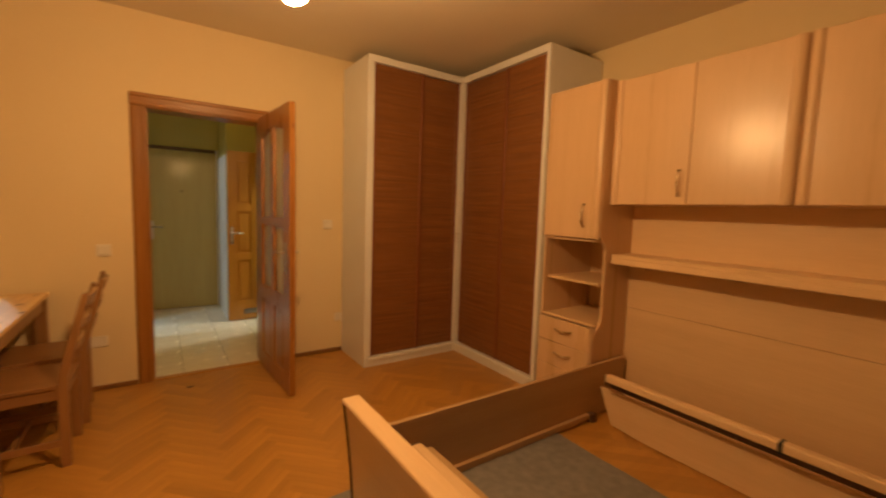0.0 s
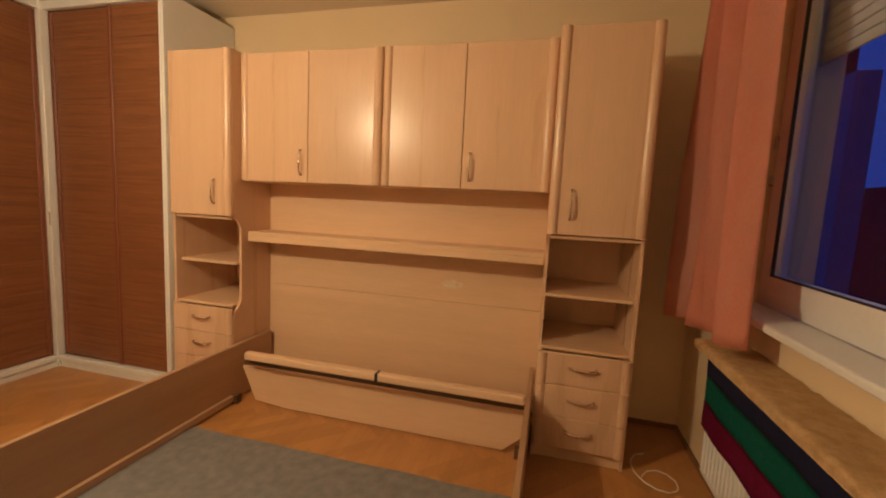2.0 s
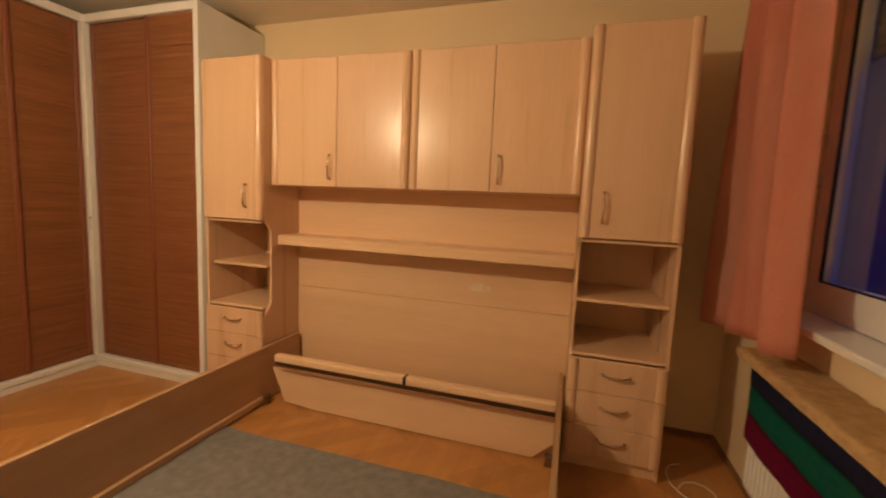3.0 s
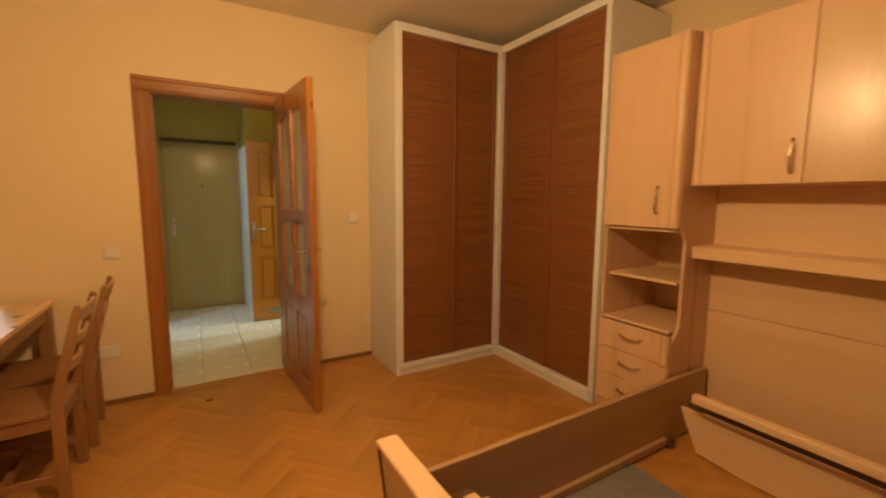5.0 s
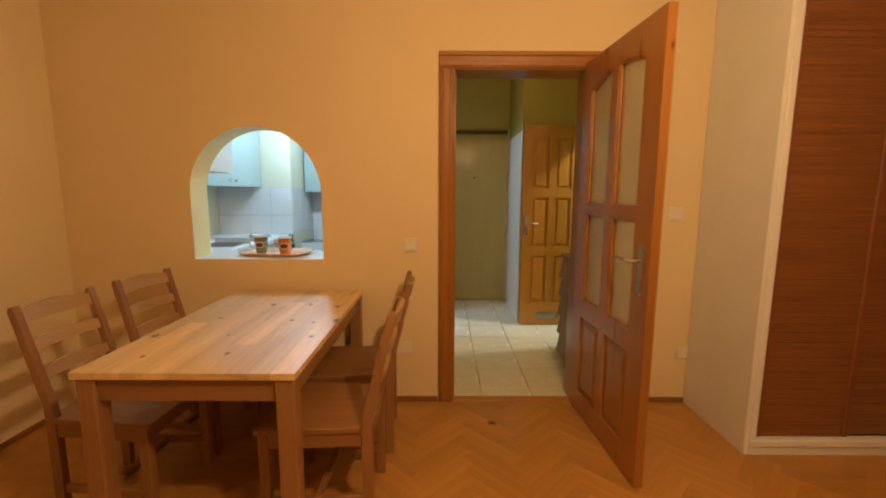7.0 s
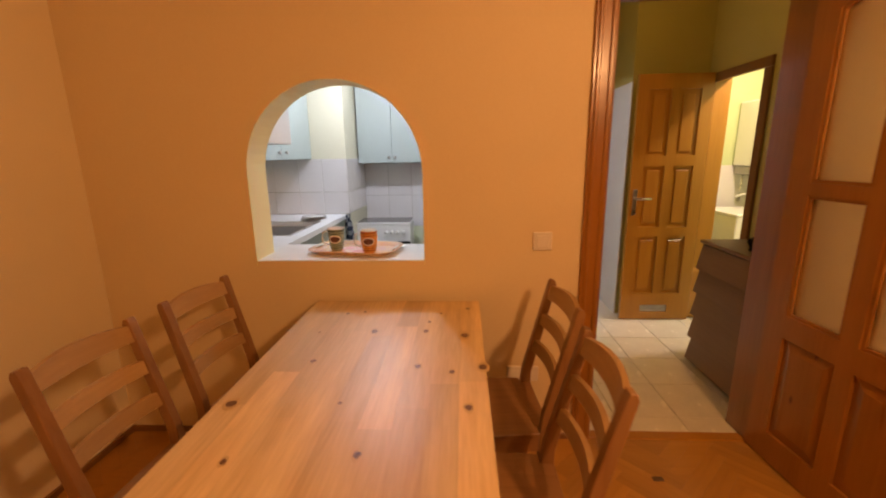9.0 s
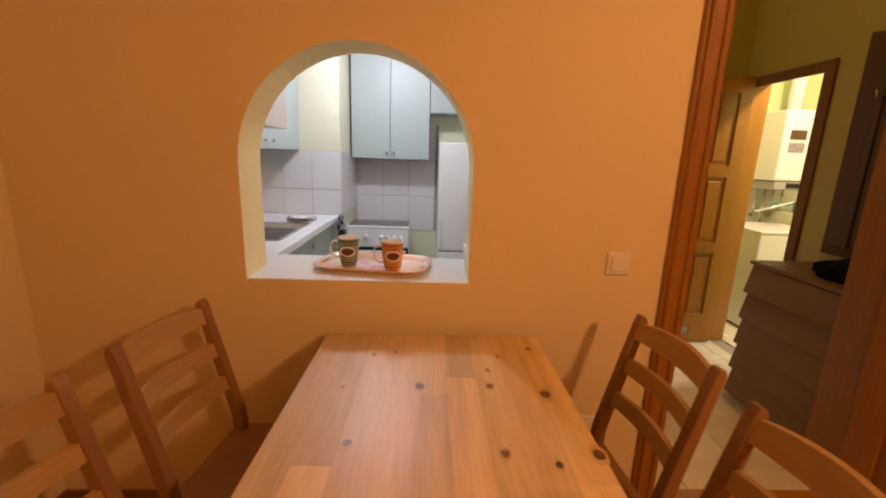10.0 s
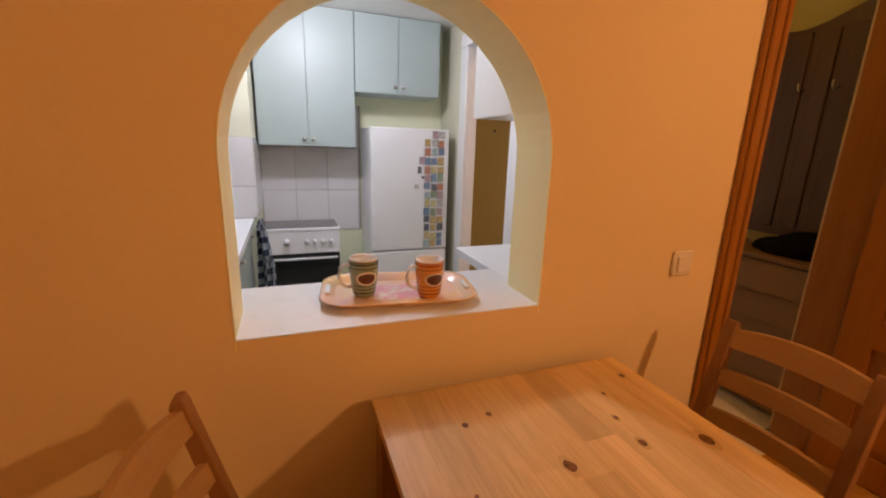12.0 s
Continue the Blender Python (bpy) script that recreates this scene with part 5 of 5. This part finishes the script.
# ---------------------------------------------------------------- hall
entry = thing("door_2", (0.9, HY1 - 0.04, 0), "plain mustard entrance door, closed, at the hall's end", "door", "", 0, "structure")
MUSTARD = wood("mustard_door_face", (0.44, 0.36, 0.13), (0.37, 0.29, 0.095), "z", 0.45, 0.1, 0, bump=0.04)
part("leaf", box(0.470, 1.250, HY1 - 0.045, HY1 - 0.012, 0.008, 2.005, 0.003), MUSTARD, entry)
part("casing", box(0.425, 0.468, HY1 - 0.030, HY1 - 0.001, 0, 2.05, 0.003), MUSTARD, entry)
part("casing", box(1.252, 1.274, HY1 - 0.030, HY1 - 0.001, 0, 2.05, 0.003), CLEANWHITE, entry, "white door casing")
part("casing", box(0.469, 1.251, HY1 - 0.034, HY1 - 0.001, 2.008, 2.05, 0.003), DARKWOOD, entry)
part("peephole", rod([(0.86, HY1 - 0.044, 1.50), (0.86, HY1 - 0.052, 1.50)], 0.012, 12), BLACK, entry, "small peephole")
part("handle_plate", box(0.525, 0.560, HY1 - 0.050, HY1 - 0.044, 0.90, 1.12, 0.002), STEEL, entry)
part("door_handle", rod([(0.545, HY1 - 0.046, 1.05), (0.545, HY1 - 0.085, 1.05), (0.655, HY1 - 0.085, 1.05)], 0.008), STEEL, entry, "steel lever", False, True)

bath = thing("door_3", (1.80, 5.46, 0), "honey-coloured panelled bathroom door standing wide open", "door", "", 0, "structure")
BX0, BX1, BYa, BYb, BH = 1.262, 1.815, 5.440, 5.478, 1.960
cols = [(BX0 + 0.085, BX0 + 0.250), (BX0 + 0.310, BX1 - 0.085)]
rowz = [(0.24, 0.72), (0.80, 1.28), (1.36, 1.85)]
holes = [rect(a, c, d, e) for a, c in cols for d, e in rowz] + [rect(BX0 + 0.16, BX0 + 0.38, 0.075, 0.135)]
leaf3 = part("leaf", wall_with_holes(rect(BX0, BX1, 0.01, BH), holes, BYa, BYb, "y"), OAKDOOR, bath)
for a, c in cols:
    for d, e in rowz:
        bm = box(a, c, BYa + 0.014, BYa + 0.026, d, e)
        box(a + 0.030, c - 0.030, BYa + 0.006, BYa + 0.015, d + 0.030, e - 0.030, 0.005, bm)
        part("panel", bm, OAKDOOR, leaf3)
part("vent_grille", box(BX0 + 0.163, BX0 + 0.377, BYa + 0.010, BYa + 0.014, 0.078, 0.132), DARKWOOD, leaf3, "ventilation grille")
for k in range(5):
    z = 0.080 + k * 0.011
    part("vent_slat", box(BX0 + 0.164, BX0 + 0.376, BYa + 0.001, BYa + 0.012, z, z + 0.006), STEEL, leaf3)
part("door_handle", rod([(BX0 + 0.04, BYa, 1.03), (BX0 + 0.04, BYa - 0.045, 1.03), (BX0 + 0.15, BYa - 0.045, 1.03)], 0.008), STEEL, leaf3, "steel lever", False, True)
part("handle_plate", box(BX0 + 0.025, BX0 + 0.056, BYa - 0.006, BYa + 0.001, 0.90, 1.10, 0.002), STEEL, leaf3)
bf = thing("bath_door_frame", (HX1, 5.2, 0), "brown wooden frame of the bathroom doorway", "door frame", "", 0, "structure")
# far casing and jamb in lighter wood: bath light falling there, put into the colour
for a, c in ((BY0 - 0.045, BY0 + 0.022), (BY1 - 0.022, BY1 + 0.045)):
    part("casing", box(HX1 - 0.020, HX1 - 0.001, a, c, 0, 1.898, 0.003), BROWNFRAME if a < 5 else OAKDOOR, bf)
part("casing", box(HX1 - 0.020, HX1 - 0.001, BY0 - 0.045, BY1 + 0.045, 1.900, 1.965, 0.003), BROWNFRAME, bf)
part("jamb", box(HX1, HX1 + 0.12, BY0 + 0.001, BY0 + 0.020, 0, 1.928), BROWNFRAME, bf)
part("jamb", box(HX1, HX1 + 0.12, BY1 - 0.020, BY1 - 0.001, 0, 1.928), OAKDOOR, bf)

# shoe cabinet with overlapping tilted flaps
shoe = thing("shoe_cabinet", (1.67, 4.42, 0), "brown shoe cabinet with four overlapping tilted flaps", "cabinet")
FLAP = wood("brown_flap_wood", (0.31, 0.175, 0.078), (0.23, 0.125, 0.052), "y", 0.5, 0.0, 0.05)
CX0, CX1, CY0, CY1, CH = 1.468, 1.858, 4.125, 4.735, 0.818
part("side", box(CX0 + 0.01, CX1, CY0, CY0 + 0.018, 0, CH, 0.001), FLAP, shoe)
part("side", box(CX0 + 0.01, CX1, CY1 - 0.018, CY1, 0, CH, 0.001), FLAP, shoe)
part("back", box(CX1 - 0.01, CX1, CY0 + 0.018, CY1 - 0.018, 0, CH), FLAP, shoe)
part("top", box(CX0 - 0.012, CX1, CY0 - 0.004, CY1 + 0.010, CH, CH + 0.022, 0.003), FLAP, shoe)
for k in range(5):
    z = 0.025 + k * 0.157
    part("flap", prism([(CX0 - 0.026, z), (CX0 - 0.010, z - 0.004), (CX0 + 0.022, z + 0.154), (CX0 + 0.006, z + 0.156)], CY0 - 0.002, CY1 + 0.002, "y", 0.001), FLAP, shoe)
coat = thing("coat_panel", (1.82, 4.38, 0.95), "dark wooden coat panel with a wavy top on the hall wall", "coat rack")
ys = [4.125 + 0.60 * k / 12 for k in range(13)]
outl = [(4.125, 0.90)] + [(y, 2.09 + 0.05 * math.sin((y - 4.125) / 0.60 * math.pi * 1.5 + 0.6)) for y in ys] + [(4.725, 0.90)]
part("board", prism(outl, 1.835, 1.858, "x"), DARKWOOD, coat)
for y in (4.19, 4.32, 4.45, 4.58):
    part("batten", box(1.823, 1.836, y, y + 0.085, 0.95, 2.02, 0.004), DARKWOOD, coat)
for y in (4.24, 4.40, 4.56):
    part("hook", rod([(1.823, y, 1.72), (1.785, y, 1.70), (1.765, y, 1.72), (1.762, y, 1.75)], 0.006, 8), STEEL, coat, "steel coat hook", False, True)
cap = thing("black_bag", (1.66, 4.30, CH + 0.022), "soft black cloth bag lying on the shoe cabinet", "bag")
bm = bmesh.new()
bmesh.ops.create_uvsphere(bm, u_segments=32, v_segments=16, radius=1)
for v in bm.verts:
    c = v.co.copy()
    n = 0.22 * noise.noise((c.x * 1.7, c.y * 1.7, c.z * 1.7)) + 0.06 * noise.noise(c * 5)
    z = max(-0.15, c.z) * 0.105 * (1 + n) * (1.0 - 0.35 * c.y)
    v.co = Vector((1.655 + c.x * 0.12 * (1 + n), 4.335 + c.y * 0.19 * (1 + n), CH + 0.040 + z))
CLOTH = mat("black_cloth", (0.012, 0.012, 0.014), (0.006, 0.006, 0.008), 0.9, 20, bump=0.4, spec=0.1)
part("bag", bm, CLOTH, cap, "", False, True)

# ---------------------------------------------------------------- bathroom
boiler = thing("wall_boiler", (2.83, 6.3, 1.2), "white wall-hung gas boiler with a grey panel and labels", "boiler")
part("case", box(2.640, 3.040, 6.110, 6.440, 1.245, 1.850, 0.014, None, 2), CLEANWHITE, boiler)
part("control_panel", box(2.660, 3.020, 6.120, 6.438, 1.165, 1.243, 0.010), SHUT, boiler, "grey control panel")
part("label", box(2.70, 2.84, 6.106, 6.1105, 1.60, 1.68), DARKWOOD, boiler, "dark printed label")
part("label", box(2.70, 2.84, 6.106, 6.1105, 1.49, 1.575), mat("grey_print", (0.42, 0.38, 0.40), (0.2, 0.18, 0.2), 0.5, 50), boiler, "printed notice")
part("label", box(2.92, 2.985, 6.106, 6.1105, 1.60, 1.645), SHUT, boiler, "small badge")
part("display", box(2.76, 2.88, 6.114, 6.1205, 1.185, 1.225), BLACK, boiler, "black display")
for x, zt in ((2.70, 0.95), (2.78, 0.80), (2.86, 0.95), (2.95, 0.85)):
    part("pipe", rod([(x, 6.36, 1.17), (x, 6.36, zt), (x + 0.03, 6.40, zt - 0.04), (x + 0.03, 6.43, zt - 0.05)], 0.010, 8), STEEL, boiler, "steel pipe", False, True)
part("flue", rod([(2.84, 6.30, 1.84), (2.84, 6.30, 2.78)], 0.055, 18), CLEANWHITE, boiler, "white flue pipe", False, True)
HOSE = mat("teal_hose", (0.05, 0.32, 0.28), (0.04, 0.25, 0.22), 0.4, 8)
part("hose", rod([(2.60 + 0.05 * k, 6.05 + 0.05 * math.sin(k), 1.02 + 0.012 * k + 0.02 * math.sin(k * 1.7)) for k in range(9)], 0.010, 8), HOSE, boiler, "teal hose", False, True)
part("bar", rod([(2.45, 6.02, 0.98), (3.02, 6.04, 1.13)], 0.008, 8), CLEANWHITE, boiler, "slanting pale pipe", False, True)
wm = thing("washing_machine", (2.55, 5.95, 0), "white washing machine under the boiler", "washing machine")
part("body", box(2.28, 2.86, 5.70, 6.24, 0.02, 0.83, 0.012, None, 2), CLEANWHITE, wm)
part("lid", box(2.275, 2.865, 5.695, 6.245, 0.831, 0.855, 0.006), CLEANWHITE, wm)
part("front_seam", box(2.30, 2.84, 5.696, 5.700, 0.10, 0.105), SHUT, wm, "thin grey seam")
shelf = thing("bath_shelf", (3.2, 6.2, 0.55), "pale shelf with bottles behind the washing machine", "shelf")
part("board", box(2.90, 3.55, 6.05, 6.44, 0.93, 0.955, 0.002), KPAINT, shelf)
part("board", box(2.90, 3.55, 6.05, 6.44, 0.55, 0.575, 0.002), KPAINT, shelf)
for x in (2.90, 3.53):
    part("side", box(x, x + 0.02, 6.05, 6.44, 0, 0.929), KPAINT, shelf)
for k, (x, h, m) in enumerate(((2.97, 0.13, HOSE), (3.04, 0.10, CLEANWHITE), (3.12, 0.15, PLASTIC), (3.20, 0.09, LIME))):
    bt = thing("bottle", (x, 6.2, 0.955), "small plastic bottle on the bathroom shelf", "bottle", "bottles in the bathroom")
    part("body", turned([(0.022, 0), (0.026, 0.01), (0.026, h * 0.7), (0.012, h * 0.85), (0.012, h)], 14, (x, 6.2, 0.955)), m, bt, "", False, True)
    part("cap", turned([(0.014, h), (0.014, h + 0.02), (0.008, h + 0.022)], 12, (x, 6.2, 0.955)), CLEANWHITE, bt)
# white tiles on the lower bath wall
setting("wall_bath_tiles", box(HX1 + 0.13, 3.59, 6.441, 6.449, 0, 1.25), WTILE, "pale tiled lower bathroom wall", "wall")

# ---------------------------------------------------------------- tiles and parquet
def block(sx, sy, sz, bevel, m, name):
    bm = box(-sx / 2, sx / 2, -sy / 2, sy / 2, -sz / 2, sz / 2, bevel)
    mesh = bpy.data.meshes.new(name)
    bm.to_mesh(mesh)
    bm.free()
    mesh.materials.append(m)
    return mesh


def lay(name, mesh, m, parent):
    ob = new(name, mesh)
    ob.parent = parent
    ob.matrix_basis = m
    return ob


# hall and kitchen floor tiles
TS = 0.333
cut_meshes = {}
y = BACK - 0.16
while y < HY1 - 0.02:
    x = HX0 - 2 * TS
    while x < HX1:
        x1, y1 = min(x + TS, HX1), min(y + TS, HY1 - 0.001)
        if y < BACK and (x1 <= DX0 + 0.02 or x >= DX1 - 0.02):
            x += TS
            continue
        ax, bx = (max(x, DX0 + 0.036), min(x1, DX1 - 0.026)) if y < BACK else (x, x1)
        ay, by = (NORTH + 0.056, BACK) if y < BACK else (y, y1)
        if bx - ax > 0.03 and by - ay > 0.03:
            key = (round(bx - ax, 3), round(by - ay, 3))
            if key not in cut_meshes:
                cut_meshes[key] = block(bx - ax - 0.004, by - ay - 0.004, 0.012, 0.0012, TILE, "floor_tile")
            lay("tile", cut_meshes[key], pose((ax + bx) / 2, (ay + by) / 2, -0.006), HALLFLOOR)
        x += TS
    y = BACK if y < BACK else y + TS

# wall tiles behind stove and on the pillar
back_tiles = setting("wall_tiles_back", box(PILLAR_X + 0.002, -0.335, KY1 - 0.0345, KY1 - 0.0305, 0.66, 1.64), GROUT, "white tiled splashback behind the stove", "wall")
for r in range(3):
    for c in range(3):
        x0 = PILLAR_X + 0.004 + c * 0.243
        lay("tile", block(0.240, 0.006, 0.325, 0.001, WTILE, "wall_tile"), pose(x0 + 0.1215, KY1 - 0.0375, 0.66 + 0.1625 + r * 0.328), back_tiles)
pill_tiles = setting("wall_tiles_pillar", box(KX0 + 0.004, PILLAR_X + 0.003, PILLAR_Y - 0.0035, PILLAR_Y - 0.0005, 0.885, 1.372), GROUT, "white tiled pillar above the worktop", "wall")
for r, (z0, z1) in enumerate(((0.888, 1.080), (1.084, 1.370))):
    for c in range(4):
        x1 = PILLAR_X + 0.002 - c * 0.222
        x0 = max(x1 - 0.219, KX0 + 0.006)
        if x1 - x0 > 0.03:
            lay("tile", block(x1 - x0, 0.006, z1 - z0, 0.001, WTILE, "wall_tile"), pose((x0 + x1) / 2, PILLAR_Y - 0.0065, (z0 + z1) / 2), pill_tiles)
    for c in range(3):
        tw = (KY1 - 0.045 - PILLAR_Y) / 3
        y0 = PILLAR_Y + 0.004 + c * tw
        lay("tile", block(0.006, tw - 0.004, z1 - z0, 0.001, WTILE, "wall_tile"), pose(PILLAR_X + 0.0033, y0 + tw / 2 - 0.002, (z0 + z1) / 2), pill_tiles)

# oak herringbone, laid on the slant to the walls
BL, BW = 0.36, 0.072
blk = block(BL - 0.0006, BW - 0.0006, 0.012, 0.0, PARQUET, "parquet_block")
count = 0
s45 = math.sqrt(0.5)
spots = []
for col in range(-40, 41):
    for i in range(-90, 91):
        for kind in (0, 1):
            # in the turned frame blocks of both directions step along a stair
            if kind == 0:
                u, v, ang = i * BW + BL / 2 + col * BL, i * BW + BW / 2 - col * BL, 0
            else:
                u, v, ang = i * BW + BW / 2 + col * BL, i * BW + BW + BL / 2 - col * BL, 90
            x, y = (u - v) * s45, (u + v) * s45
            spots.append((x + 0.9, y + 1.4, ang + 45))
seen = set()
polys = []
for x, y, a in spots:
    key = (round(x, 3), round(y, 3))
    if key in seen or not (WEST - 0.2 < x < EAST + 0.2 and SOUTH - 0.2 < y < NORTH + 0.2):
        continue
    seen.add(key)
    inside = WEST + 0.16 < x < EAST - 0.16 and SOUTH + 0.16 < y < NORTH - 0.16
    near = inside and 0.15 < x < 2.05 and 1.75 < y < 3.75
    if near and count < 300:
        lay("parquet_block", blk, pose(x, y, -0.006, 0, 0, a), FLOOR)
        count += 1
    else:
        polys.append((x, y, a, inside))
bm = bmesh.new()
for x, y, a, inside in polys:
    c, s = math.cos(radians(a)), math.sin(radians(a))
    hx, hy = BL / 2 - 0.0003, BW / 2 - 0.0003
    quad = [(x + c * p - s * q, y + s * p + c * q) for p, q in ((-hx, -hy), (hx, -hy), (hx, hy), (-hx, hy))]
    if not inside:
        for axis, sign, lim in ((0, 1, WEST), (0, -1, -EAST), (1, 1, SOUTH), (1, -1, -NORTH)):
            out = []
            for k in range(len(quad)):
                p, q = quad[k], quad[(k + 1) % len(quad)]
                dp, dq = sign * p[axis] - lim, sign * q[axis] - lim
                if dp >= 0:
                    out.append(p)
                if dp * dq < 0:
                    f = dp / (dp - dq)
                    out.append((p[0] + (q[0] - p[0]) * f, p[1] + (q[1] - p[1]) * f))
            quad = out
            if len(quad) < 3:
                break
    if len(quad) < 3:
        continue
    top = [bm.verts.new((px, py, 0.0)) for px, py in quad]
    low = [bm.verts.new((px, py, -0.012)) for px, py in quad]
    bm.faces.new(top)
    for k in range(len(quad)):
        bm.faces.new((low[k], low[(k + 1) % len(quad)], top[(k + 1) % len(quad)], top[k]))
rest = part("parquet_rest", bm, PARQUET_REST, FLOOR)
tagged(rest, kind="stuff")
